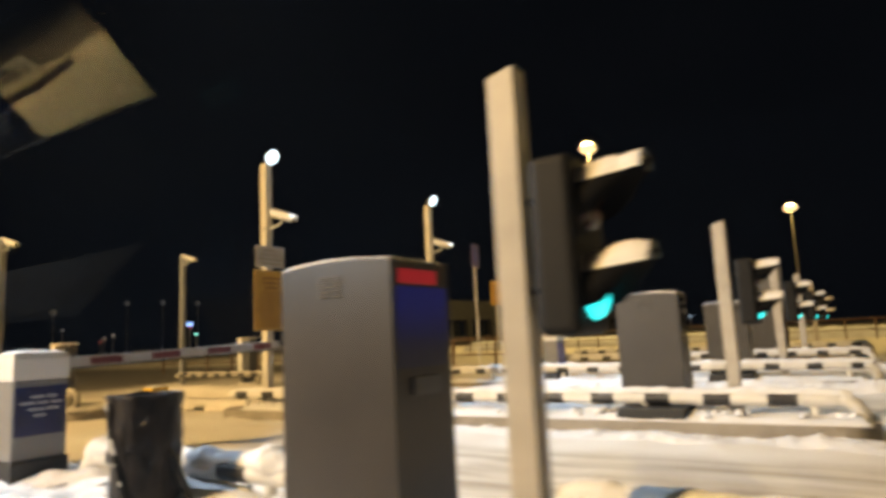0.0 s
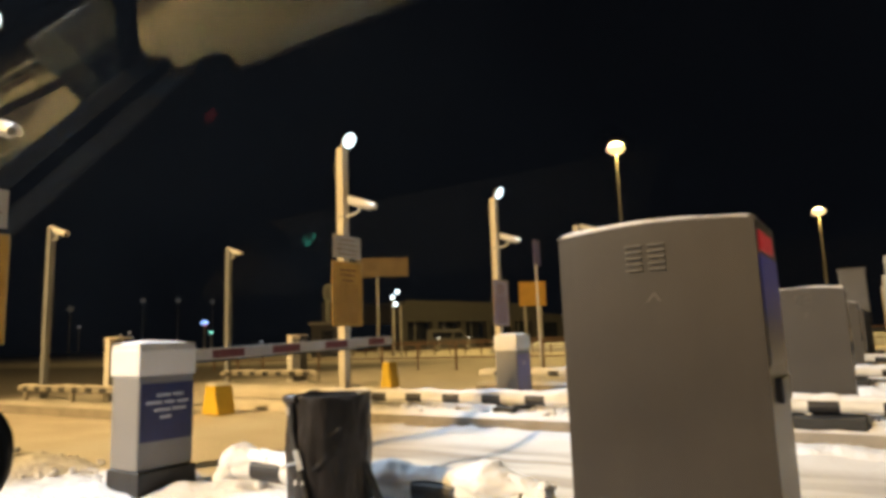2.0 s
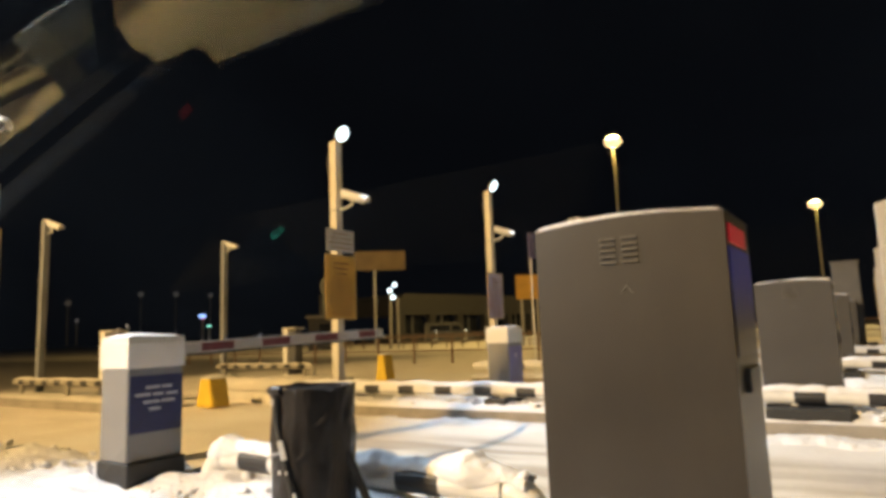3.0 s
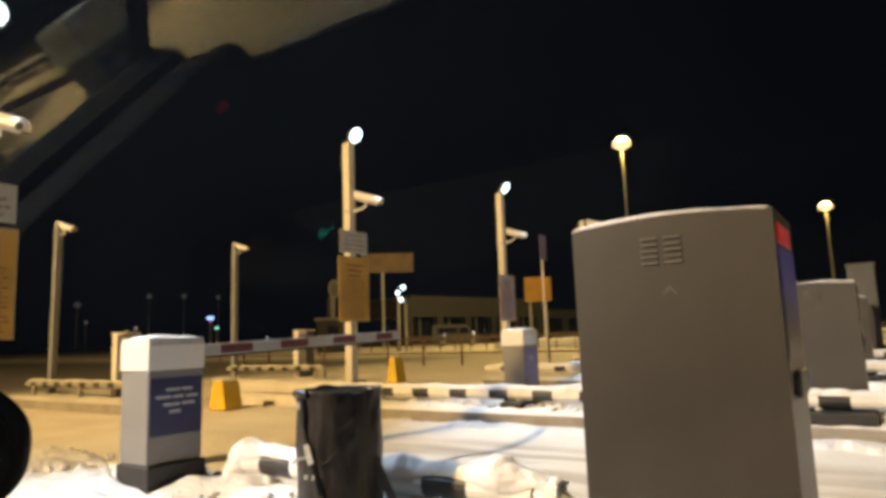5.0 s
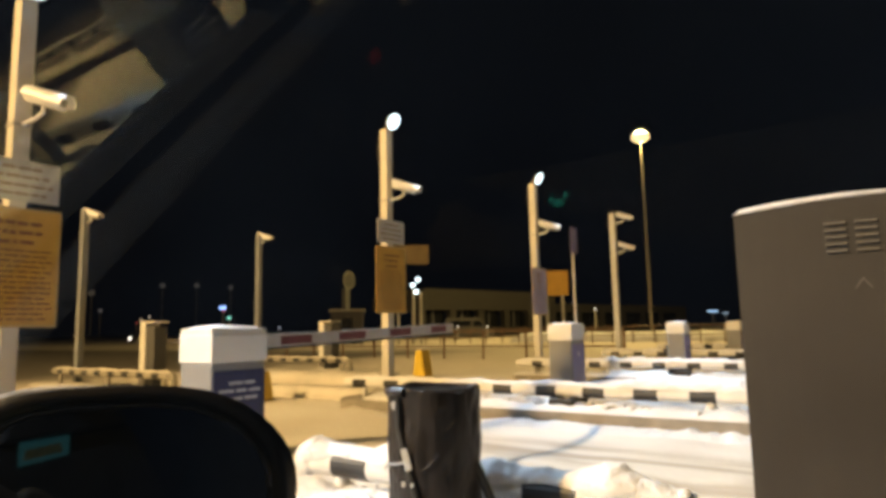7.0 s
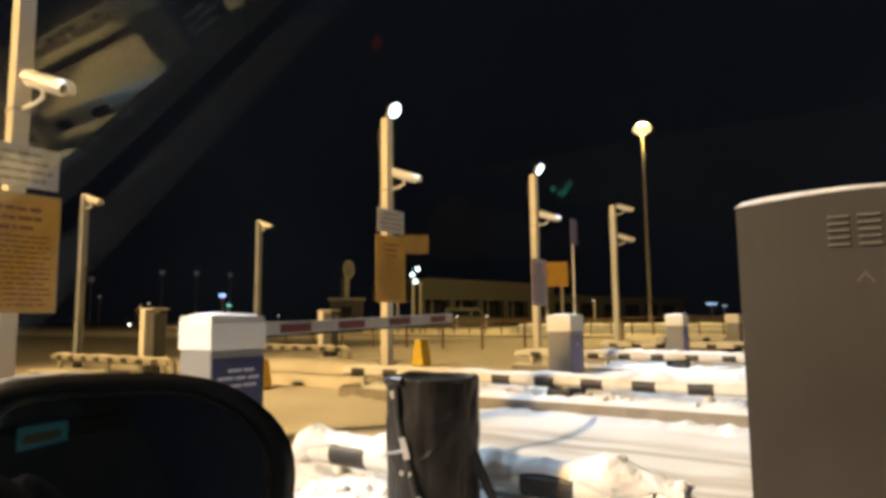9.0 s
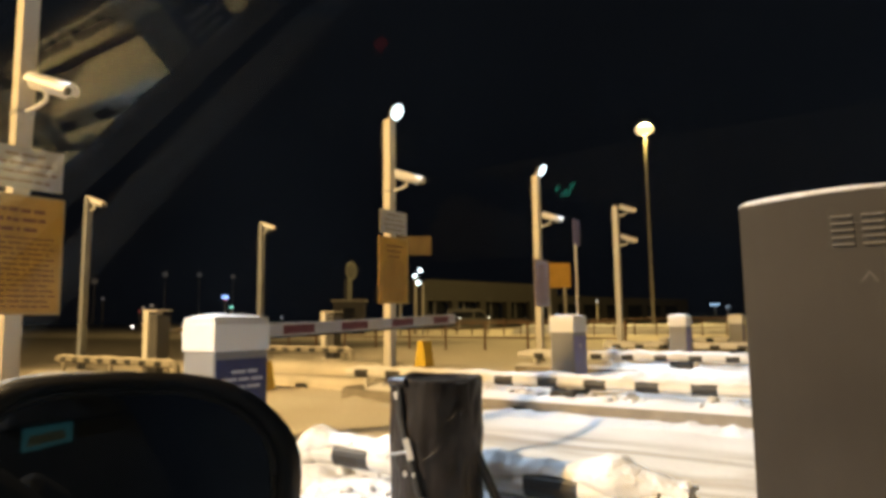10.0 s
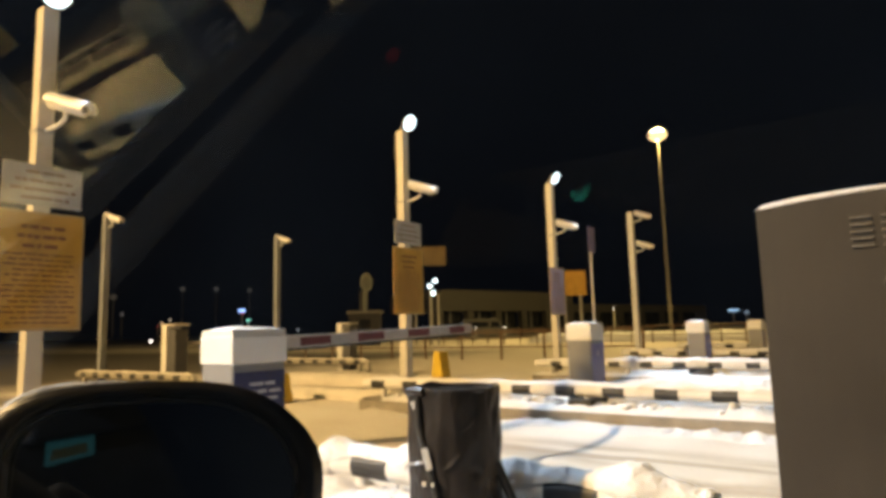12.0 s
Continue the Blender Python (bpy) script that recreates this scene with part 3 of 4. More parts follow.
def cctv(pole, zc, x=0.0, reach=0.28, size=1.0):
    arm = part("camera_arm", sweep([(x + 0.06, 0, zc - 0.14), (x + 0.2, 0.04, zc - 0.11), (x + reach, 0.06, zc - 0.07), (x + reach, 0.06, zc)], 0.018, 8), CAMERA_W, pole, smooth=True)
    body = rod((-0.2, 0, 0), (0.19, 0, 0), 0.062, n=24)
    bmesh.ops.bevel(body, geom=[e for e in body.edges if e.calc_face_angle(0.0) > 1.0], offset=0.014, segments=2, affect="EDGES")
    c = part("camera_body", body, CAMERA_W, pole, "white bullet security camera", smooth=True)
    c.matrix_basis = pose(x + reach + 0.02, 0.07, zc + 0.04, 0, 20, 18)
    hood = bmesh.new()
    ring = [[hood.verts.new((hx, r * math.sin(radians(a)), r * math.cos(radians(a)))) for a in range(-105, 106, 15)] for hx, r in ((-0.21, 0.074), (0.235, 0.074), (0.235, 0.069), (-0.21, 0.069))]
    for p, q in zip(ring, ring[1:] + ring[:1]):
        for k in range(len(p) - 1):
            hood.faces.new((p[k], p[k + 1], q[k + 1], q[k]))
    part("sun_hood", hood, CAMERA_W, c, smooth=False)
    part("lens", rod((0.191, 0, 0), (0.197, 0, 0), 0.036), DARKGLASS, c)
    return c


camera_pole(*POLES[0], YELLOW)
camera_pole(*POLES[1], YELLOW)
camera_pole(*POLES[2], LILAC, white=False)
camera_pole(*POLES[4], YELLOW)
camera_pole(*POLES[3], YELLOW, white=False, yellow=False, second=True, lights=False, paint=POLE_G)


def far_camera_pole(x, y, top):
    pole = thing("camera_post", (x, y, 0.16), "slim grey camera post with one security camera on top", "camera pole", "exit camera posts")
    part("mast", box(-0.06, 0.06, -0.06, 0.06, 0.0, top - 0.16, 0.006), POST_G, pole)
    part("base_plate", box(-0.12, 0.12, -0.12, 0.12, 0.0, 0.02), STEEL, pole)
    cctv(pole, top - 0.12 - 0.16, reach=0.1)
    return pole


far_camera_pole(-15.7, 6.6, 3.62)
far_camera_pole(-15.95, 11.15, 3.66)

# ---- barriers ----
def barrier(x, y, boom=None, lift=1.7, label="barrier housing with a white cap, grey body and blue label"):
    b = thing("barrier", (x, y, 0.16), label, "barrier", "barriers")
    part("plinth", box(-0.165, 0.185, -0.205, 0.2, -0.005, 0.19, 0.01), RUBBER, b, "black base block")
    part("body", box(-0.152, 0.152, -0.192, 0.192, 0.192, 0.76, 0.012), HOUSE_G, b)
    if y > 5:
        part("base_slab", box(0.06, 0.34, -0.7, -0.2, -0.005, 0.115, 0.01), RUBBER, b, "low black base slab")
    cap = bmesh.new()
    box(-0.16, 0.16, -0.2, 0.2, 0.762, 0.925, 0.006, 2, cap)
    part("cap", cap, HOUSE_W, b, "white upper cover")
    part("lid", prism([(-0.158, 0.92), (0.158, 0.92), (0.146, 0.962), (-0.146, 0.962)], -0.196, 0.196, "y"), HOUSE_W, b)
    part("snow_top", lump(-0.14, 0.14, -0.18, 0.18, 0.955, 0.022, 14, 16, x + y, 0.4, 0.06), SNOW, b, smooth=True)
    lab = part("label", box(0.153, 0.156, -0.18, 0.185, 0.36 if abs(y) < 5 else 0.2, 0.715), BLUE if abs(y) < 5 else VIOLET, b, "blue label with white lettering" if abs(y) < 5 else "front panel tinted as if by violet light, with an emblem")
    if abs(y) < 5:
        for k, w in enumerate((0.11, 0.15, 0.13, 0.06)):
            part("text_line", words(0.1562, 0.1575, w, 0.63 - 0.045 * k, 0.648 - 0.045 * k, k), INK_W, lab)
    else:
        part("emblem", rod((0.1562, 0.0, 0.6), (0.158, 0.0, 0.6), 0.03, n=20), LILAC, lab)
    if boom:
        arm = part("boom", box(-0.02, 0.02, 0.0, boom, -0.04, 0.04, 0.006), BOOM_W, b, "white boom with red reflective bands")
        arm.matrix_basis = pose(0.0, 0.2, 0.87, lift, 0, 0)
        for y0, y1 in ((0.23, 0.51), (0.78, 1.07), (1.36, 1.64), (1.93, 2.16)):
            if y1 < boom:
                part("red_band", box(-0.022, 0.022, y0, y1, -0.03, 0.03), RED, arm)
        part("rubber_strip", box(-0.012, 0.012, 0.0, boom, -0.055, -0.04), RUBBER, arm)
        part("hub", rod((-0.06, 0.215, 0.87), (0.06, 0.215, 0.87), 0.07), STEEL, b)
    return b


barrier(-5.87, 2.72, 2.28)
barrier(-5.55, -2.0, label="barrier housing with a white cap beside the driver's lane")
barrier(-5.87, 7.72)
barrier(-5.81, 12.5)
barrier(-5.72, 17.1)
barrier(-5.75, 21.9)


def exit_post(x, y):
    b = thing("exit_barrier", (x, y, 0.16), "pale yellow-lit barrier post of the exit lane", "barrier", "exit barriers")
    # Pale and dark halves stand for the post's lit and shaded faces.
    part("column", box(-0.16, 0.0, -0.15, 0.13, 0.0, 1.14, 0.015), HOUSE_W, b, "lit side of the post, done in pale paint")
    part("body", box(0.0, 0.25, -0.13, 0.13, 0.0, 1.08, 0.02), GREY_D, b, "shaded side of the post, done in dark grey")
    part("lid", box(-0.17, 0.27, -0.16, 0.15, 1.14, 1.17, 0.01), HOUSE_W, b)
    arm = part("boom", box(-0.02, 0.02, 0.0, 3.3, -0.04, 0.04, 0.006), BOOM_W, b, "lowered white boom with red bands")
    arm.matrix_basis = pose(0.2, 0.14, 0.82, 0.8, 0, 0)
    for k in range(5):
        part("red_band", box(-0.022, 0.022, 0.3 + 0.62 * k, 0.6 + 0.62 * k, -0.03, 0.03), RED, arm)


exit_post(-13.3, 6.7)
exit_post(-13.65, 11.35)


def wedge(x, y, foot=0.22, tip=0.12, h=0.46):
    """Yellow guard block, narrowing upwards."""
    w = thing("guard_block", (x, y, 0.02), "yellow painted guard block at the island's end", "guard block", "guard blocks")
    bm = prism([(-foot, 0.0), (foot, 0.0), (tip, h), (-tip, h)], -0.17, 0.17, "y")
    bmesh.ops.bevel(bm, geom=bm.edges[:], offset=0.015, segments=2, affect="EDGES")
    part("block", bm, SAFETY, w)
    part("snow_top", lump(-tip, tip, -0.16, 0.16, h - 0.005, 0.03, 8, 8, x, 0.4, 0.05), SNOW, w, smooth=True)


wedge(-10.97, 7.1)
wedge(-11.62, 12.4, 0.17, 0.08, 0.6)

# ---- ticket columns ----
def ticket_column(x, y, label, lit=True, louvers=True, w=0.67, d=0.46, h=1.30):
    c = thing("ticket_column", (x, y, 0.16), label, "ticket machine", "ticket columns")
    foot = 0.0 if lit else 0.19
    arch = [(-w / 2, foot), (w / 2, foot)] + [(w / 2 - w * k / 14, h - 0.018 + 0.02 * math.sin(math.pi * k / 14)) for k in range(15)]
    bm = prism(arch, 0.0, d, "y")
    sharp = [e for e in bm.edges if e.calc_face_angle(0.0) > 0.6 and max(v.co.z for v in e.verts) > foot + 0.01]
    bmesh.ops.bevel(bm, geom=sharp, offset=0.02, segments=3, affect="EDGES", profile=0.5)
    part("body", bm, GREY if lit else GREY_C, c)
    if lit:
        part("door_seam", box(-w / 2 + 0.02, w / 2 - 0.02, -0.003, 0.001, 0.158, 0.164), LOUVER, c)
    if not lit:
        part("plinth", box(-w / 2 + 0.01, w / 2 + 0.01, 0.01, d - 0.01, -0.005, 0.188), RUBBER, c, "black base block")
        part("base_slab", box(-w / 2 + 0.05, w / 2 + 0.06, -0.41, 0.012, -0.005, 0.115, 0.01), RUBBER, c, "low black base slab")
    cover = lump(-w / 2 - 0.003, w / 2 + 0.003, -0.004, d, h - 0.024, 0.016, 40, 20, x * 3 + y, 0.6, 0.02)
    for v in cover.verts:
        v.co.z += 0.021 * math.sin(math.pi * min(1.0, max(0.0, v.co.x / w + 0.5)))
    part("snow_top", cover, SNOW, c, smooth=True)
    if louvers:
        for col in range(2):
            for row in range(5):
                xx, zz = -w / 2 + 0.25 + col * 0.078, h - 0.072 - row * 0.021
                slat = prism([(0.001, zz - 0.003), (-0.008, zz - 0.009), (-0.008, zz - 0.011), (0.001, zz - 0.011)], xx, xx + 0.056, "x")
                part("louver", slat, LOUVER, c)
        part("lock", prism([(-0.022, h - 0.275), (-0.016, h - 0.275), (0.002, h - 0.252), (0.020, h - 0.275), (0.026, h - 0.275), (0.002, h - 0.243)], -0.003, 0.001, "y"), LOUVER, c, "small worn flap")
    f = w / 2
    part("display", box(f + 0.001, f + 0.006, 0.05, d - 0.11, h - 0.125, h - 0.06, 0.002), SCREEN_R if lit else DARKGLASS, c, "glowing red display" if lit else "dark display")
    part("screen", box(f + 0.001, f + 0.004, 0.03, d - 0.03, h - 0.50, h - 0.14), SCREEN_B if lit else DARKGLASS, c, "blue screen" if lit else "dark screen")
    part("ticket_slot", box(f + 0.001, f + 0.02, 0.12, d - 0.12, h - 0.62, h - 0.54, 0.004), GREY_D, c)
    return c


ticket_column(-2.55, 2.46, "tall grey metal ticket column with louvers and a red display")
ticket_column(-2.48, 7.335, "grey metal ticket column beside the striped rail", lit=False, d=0.37)
ticket_column(-2.48, 12.1, "grey metal ticket column beside the striped rail", lit=False, d=0.37)
ticket_column(-2.48, 16.8, "grey metal ticket column beside the striped rail", lit=False, d=0.37)
tall = thing("equipment_cabinet", (-2.28, 17.35, 0.16), "tall narrow dark grey equipment cabinet on the island", "cabinet")
part("body", box(-0.26, 0.26, -0.2, 0.1, -0.02, 2.15, 0.015), GREY_D, tall)
part("lid", box(-0.28, 0.28, -0.22, 0.12, 2.15, 2.19, 0.01), GREY_D, tall)

# ---- traffic lights ----
def traffic_light(x, y):
    t = thing("traffic_light", (x, y, 0.16), "two-lens traffic light on a square grey pole, green lit", "traffic light", "traffic lights")
    bm = box(-0.055, 0.066, -0.055, 0.055, 0.0, 1.97, 0.006)
    for v in bm.verts:
        if v.co.z > 1.8:
            v.co.z += 0.25 * v.co.x
    part("mast", bm, SIGNAL_POLE, t)
    part("base_plate", box(-0.12, 0.12, -0.12, 0.12, 0.0, 0.02), STEEL, t)
    hd = part("head", box(0.14, 0.305, -0.15, 0.17, 0.91, 1.565, 0.03, 3), HEAD, t, "black signal head")
    for z in (1.07, 1.42):
        part("bracket", box(0.05, 0.15, -0.012, 0.012, z, z + 0.022), HEAD, t)
    for z, m in ((1.385, LENS_OFF), (1.06, LENS_ON)):
        dome = bmesh.new()
        bmesh.ops.create_uvsphere(dome, u_segments=28, v_segments=14, radius=1.0, matrix=Matrix.Translation((0.295, 0.01, z)) @ Matrix.Diagonal((0.06, 0.1, 0.1, 1)))
        part("lens", dome, m, hd, smooth=True)
        vis = bmesh.new()
        n = 18
        rings = []
        for r in (0.112, 0.118):
            near = [vis.verts.new((0.295, 0.01 + r * math.cos(a), z + r * math.sin(a))) for a in (radians(-28 + 236 * k / n) for k in range(n + 1))]
            far = []
            for k in range(n + 1):
                a = radians(-28 + 236 * k / n)
                far.append(vis.verts.new((0.32 + 0.22 * max(0.0, math.sin(a) * 0.5 + 0.5), 0.01 + r * math.cos(a), z + r * math.sin(a) + 0.02)))
            rings.append((near, far))
        for near, far in rings:
            for k in range(n):
                vis.faces.new((near[k], near[k + 1], far[k + 1], far[k]))
        for k in range(n):
            vis.faces.new((rings[0][1][k], rings[0][1][k + 1], rings[1][1][k + 1], rings[1][1][k]))
        part("visor", vis, SIGNAL, hd, smooth=True)
        sn = bmesh.new()
        rows = []
        for i in range(9):
            px = 0.30 + 0.23 * i / 8
            row = []
            for j in range(9):
                a = radians(50 + 92 * j / 8)
                r = 0.120 + (0.026 + 0.012 * math.sin(math.pi * i / 8)) * math.sin(math.pi * j / 8) * (1 + 0.4 * noise.noise(Vector((px * 20, z * 9, y))))
                row.append(sn.verts.new((px, 0.01 + r * math.cos(a), z + r * math.sin(a) + 0.02 * i / 8)))
            rows.append(row)
        for a, b in zip(rows, rows[1:]):
            for j in range(8):
                sn.faces.new((a[j], a[j + 1], b[j + 1], b[j]))
        part("snow_cap", sn, SNOW, hd, "thin snow on the visor", smooth=True)
    return t


for x, y in ((-1.635, 2.51), (-1.68, 7.40), (-1.68, 12.15), (-1.68, 16.85), (-1.68, 21.6)):
    traffic_light(x, y)

# ---- litter bin ----
def litter_bin(x, y):
    b = thing("litter_bin", (x, y, 0.16), "black plastic bag stretched over a round litter bin", "litter bin")
    bm = bmesh.new()
    n, rows = 96, 48
    rings = []
    for i in range(rows + 1):
        u = i / rows
        ring = []
        for k in range(n):
            a = 2 * math.pi * k / n
            r = 0.192 + 0.01 * u
            r += 0.010 * noise.noise(Vector((math.cos(a) * 2.2, math.sin(a) * 2.2, u * 4.0)))
            fold = noise.noise(Vector((math.cos(a) * 5 + u * 1.5, math.sin(a) * 5, u * 3.0)))
            r += 0.016 * (0.35 - abs(fold)) + 0.004 * noise.noise(Vector((math.cos(a) * 14, math.sin(a) * 14, u * 16.0)))
            z = 0.675 * u + (0.008 * math.sin(3 * a) + 0.006 * math.sin(7 * a + 1) if i == rows else 0)
            ring.append(bm.verts.new((r * math.cos(a), r * math.sin(a), z)))
        rings.append(ring)
    inner = [bm.verts.new((v.co.x * 0.95, v.co.y * 0.95, v.co.z)) for v in rings[-1]]
    deep = [bm.verts.new((v.co.x * 0.9, v.co.y * 0.9, v.co.z - 0.012)) for v in rings[-1]]
    rings += [inner, deep]
    for a, c in zip(rings, rings[1:]):
        for k in range(n):
            bm.faces.new((a[k], a[(k + 1) % n], c[(k + 1) % n], c[k]))
    bm.faces.new(rings[0][::-1])
    mouth = bmesh.new()
    mouth.faces.new([mouth.verts.new(v.co) for v in deep])
    part("sunken_top", mouth, TRIM_D, b, "black bag sunk into the bin's mouth")
    part("bag", bm, BAG, b, smooth=True)
    part("rim", sweep([(0.203 * math.cos(a), 0.203 * math.sin(a), 0.672) for a in (2 * math.pi * k / 32 for k in range(33))], 0.005, 8), BAG, b)
    def skin(u, z, out=0.006):
        """A point on the bag: u across the side that faces the lane, z up."""
        r = 0.203
        f = math.sqrt(r * r - u * u)
        return ((0.82 * u + 0.58 * f) * (1 + out / r), (0.58 * u - 0.82 * f) * (1 + out / r), z)

    part("tie_strap", sweep([skin(-0.15, 0.645), skin(-0.145, 0.52), skin(-0.12, 0.42), skin(-0.075, 0.24), skin(-0.02, 0.03)], 0.017, 8), RUBBER, b)
    part("rim_fold", sweep([skin(-0.19, 0.665), skin(-0.16, 0.672), skin(-0.12, 0.67)], 0.02, 8), BAG, b, "bunched black plastic at the rim")
    # First two are pale tags; the smaller bits stand for highlights on the plastic.
    for u, z, w, h, lean in ((-0.105, 0.40, 0.013, 0.045, -14), (-0.15, 0.615, 0.012, 0.016, -20), (-0.118, 0.30, 0.007, 0.010, 0), (-0.085, 0.30, 0.006, 0.008, 10), (-0.05, 0.20, 0.008, 0.013, -15)):
        tag = part("tag_and_glints", box(-w, w, -0.002, 0.002, -h, h, 0.001), RAIL_W, b, "pale tag, the smaller bits standing for glints on the bag")
        tag.matrix_basis = pose(*skin(u, z, 0.022), 0, lean, 35)
    part("wire", sweep([skin(-0.11, 0.39, 0.02), skin(-0.15, 0.375, 0.02), skin(-0.19, 0.36, 0.01), skin(-0.2, 0.335, 0.02)], 0.006, 6), STEEL, b)
    part("crease", sweep([skin(-0.06, 0.35, 0.0), skin(-0.02, 0.375, 0.0), skin(0.02, 0.42, 0.0)], [0.002, 0.006, 0.002], 6), BAG, b)
    part("crease", sweep([skin(0.01, 0.50, 0.0), skin(0.06, 0.52, 0.0), skin(0.09, 0.56, 0.0)], [0.002, 0.005, 0.002], 6), BAG, b)
    part("prop", rod((0.19, 0.03, 0.36), (0.31, 0.10, 0.02), 0.02), RUBBER, b, "leaning black strut")
    return b


litter_bin(-4.20, 2.6)

# ---- street lamps ----
for x, y, h, power, tone in STREET:
    p = thing("street_lamp", (x, y, 0.0), "tall galvanised street lamp with a glowing sodium lantern", "street lamp", "street lamps")
    part("mast", rod((0, 0, 0), (0, 0, h - 0.1), 0.13, 0.06, 20), MAST, p)
    part("base", rod((0, 0, 0), (0, 0, 0.6), 0.22, 0.2, 20), STEEL, p)
    hd = part("lantern", rod((0, 0, h + 0.18), (0, 0, h + 0.34), 0.5, 0.2, 28), STEEL, p)
    # Glass widened past a lantern's size to stand for the glow around it.
    bulb = bmesh.new()
    bmesh.ops.create_uvsphere(bulb, u_segments=24, v_segments=12, radius=1.0, matrix=Matrix.Translation((0, 0, h - 0.25)) @ Matrix.Diagonal((0.76, 0.76, 0.42, 1)))
    part("lantern_glass", bulb, GLOW_Y, hd, "glowing amber glass", smooth=True)
for o in bpy.data.objects:
    if o.name.startswith("lantern_glass") or o.name.startswith("light_face"):
        o.visible_shadow = False

# ---- distance ----
def far_sign(x, y, z, w, h, legs, label, turn, sheet):
    s = thing("direction_sign", (x, y, 0.0), label, "road sign", "direction signs", turn)
    part("panel", box(-w / 2, w / 2, -0.04, 0.04, z - h / 2, z + h / 2, 0.02), sheet, s)
    for lx in legs:
        part("leg", rod((lx, 0.1, 0), (lx, 0.1, z + h / 2 - 0.1), 0.09), STEEL, s)


far_sign(-34.1, 39.93, 6.97, 4.1, 1.5, (-0.4,), "wide yellow direction sign on a steel mast", 40, BROWN)
far_sign(-21.25, 40.22, 4.0, 1.8, 1.65, (-0.55, 0.5), "yellow direction sign on steel legs", 32, YELLOW)

blue_sign = thing("parking_sign", (-8.62, 14.36, 0.0), "narrow violet-blue sign on a thin white post", "road sign")
part("post", rod((0, 0, 0), (0, 0, 3.35), 0.022), CAMERA_W, blue_sign)
part("panel", box(0.035, 0.045, -0.18, 0.18, 2.8, 3.4, 0.003), VIOLET, blue_sign)

round_sign = thing("round_sign", (-40.0, 40.0, 0.0), "round prohibition sign with a pale rim on a thick post", "road sign", turn=95)
part("post", box(-0.3, 0.3, 0.1, 0.5, 0, 4.6, 0.03), VAN, round_sign)
part("disc", rod((0, 0, 5.3), (0, -0.06, 5.3), 0.78, n=32), VAN, round_sign)
part("face", rod((0, -0.061, 5.3), (0, -0.07, 5.3), 0.62, n=32), RUBBER, round_sign)

mast = thing("floodlight_mast", (-33.3, 40.2, 0.0), "distant steel mast with cool white floodlights", "floodlight mast")
part("mast", rod((0, 0, 0), (0, 0, 4.5), 0.12), STEEL, mast)
part("second_mast", rod((0.7, 0, 0), (0.7, 0, 4.0), 0.1), STEEL, mast)
for dx, z in ((0.0, 4.55), (0.5, 4.95), (0.3, 4.0)):
    part("lamp", box(dx - 0.13, dx + 0.1, -0.15, 0.1, z - 0.14, z + 0.14, 0.04), GLOW_W, mast, "bright white lamp")


def terminal():
    b = thing("terminal_building", (-48.3, 61.06, 0.0), "long low dim building with a sloping row of dark window openings", "building", turn=80)
    ends = [(1.2 - 1.2 * math.sin(radians(a)), 4.75 + 1.2 * math.cos(radians(a))) for a in range(0, 91, 15)]
    part("wall", prism([(27, 3.4), (27, 5.95)] + ends + [(0, 3.4)], 0, 9, "y"), FACADE, b)
    part("base_wall", box(0.2, 27, 0.5, 9, 0, 1.2), FACADE, b)
    for k in range(6):
        x = 0.4 + 5.2 * k
        part("pillar", box(x - 0.5, x + 0.5, 0.1, 0.9, 0, 3.42), FACADE, b)
    for k in range(5):
        x = 0.4 + 5.2 * k
        w = part("window", box(x + 0.51, x + 4.69, 1.2, 1.3, 1.2, 3.4), DARKGLASS, b)
        part("mullion", box(x + 2.5, x + 2.75, 1.1, 1.2, 1.2, 3.4), GREY_D, w)
    low = part("low_wing", box(27, 75, 2, 9, 0, 4.6, 0.2), WING, b)
    for k in range(6):
        part("window", box(30 + 7 * k, 35 + 7 * k, 1.95, 2.0, 1.0, 3.3), DARKGLASS, low)


terminal()

booth = thing("booth", (-40.6, 40.5, 0.0), "small dim guard booth with a flat roof", "booth", turn=40)
part("wall", box(-1.3, 1.3, -1.0, 1.0, 0, 2.7, 0.03), FACADE, booth)
part("roof", box(-1.5, 1.5, -1.2, 1.2, 2.7, 2.9, 0.04), MAST, booth)
part("window", box(-0.4, 0.5, -1.02, -0.98, 1.1, 2.2), DARKGLASS, booth)


def fence(p0, p1, h, step, label):
    p0, p1 = Vector((*p0, 0.0)), Vector((*p1, 0.0))
    f = thing("fence", tuple(p0), label, "fence", "fences")
    d = p1 - p0
    n = int(d.length / step)
    for k in range(n + 1):
        q = d * k / n
        part("post", rod((q.x, q.y, 0), (q.x, q.y, h), 0.045, n=8), RUST, f)
    for z in (h - 0.03, h * 0.45):
        part("rail", rod((0, 0, z), (d.x, d.y, z), 0.028, n=8), RUST, f)


fence((-30.0, 20.0), (-9.5, 20.0), 1.0, 1.6, "low steel pedestrian railing along the far lane")
fence((-40.0, 40.0), (8.0, 40.0), 1.05, 1.3, "dark steel railing before the snow bank")
bank = part("snow_bank", lump(-26.0, 14.0, 42.0, 45.5, 0.0, 0.55, 160, 26, 61.0, 0.4, 0.7), SNOW, smooth=True)
tagged(bank, "long ploughed bank of yellow-lit snow behind the railing", "snow", kind="stuff")


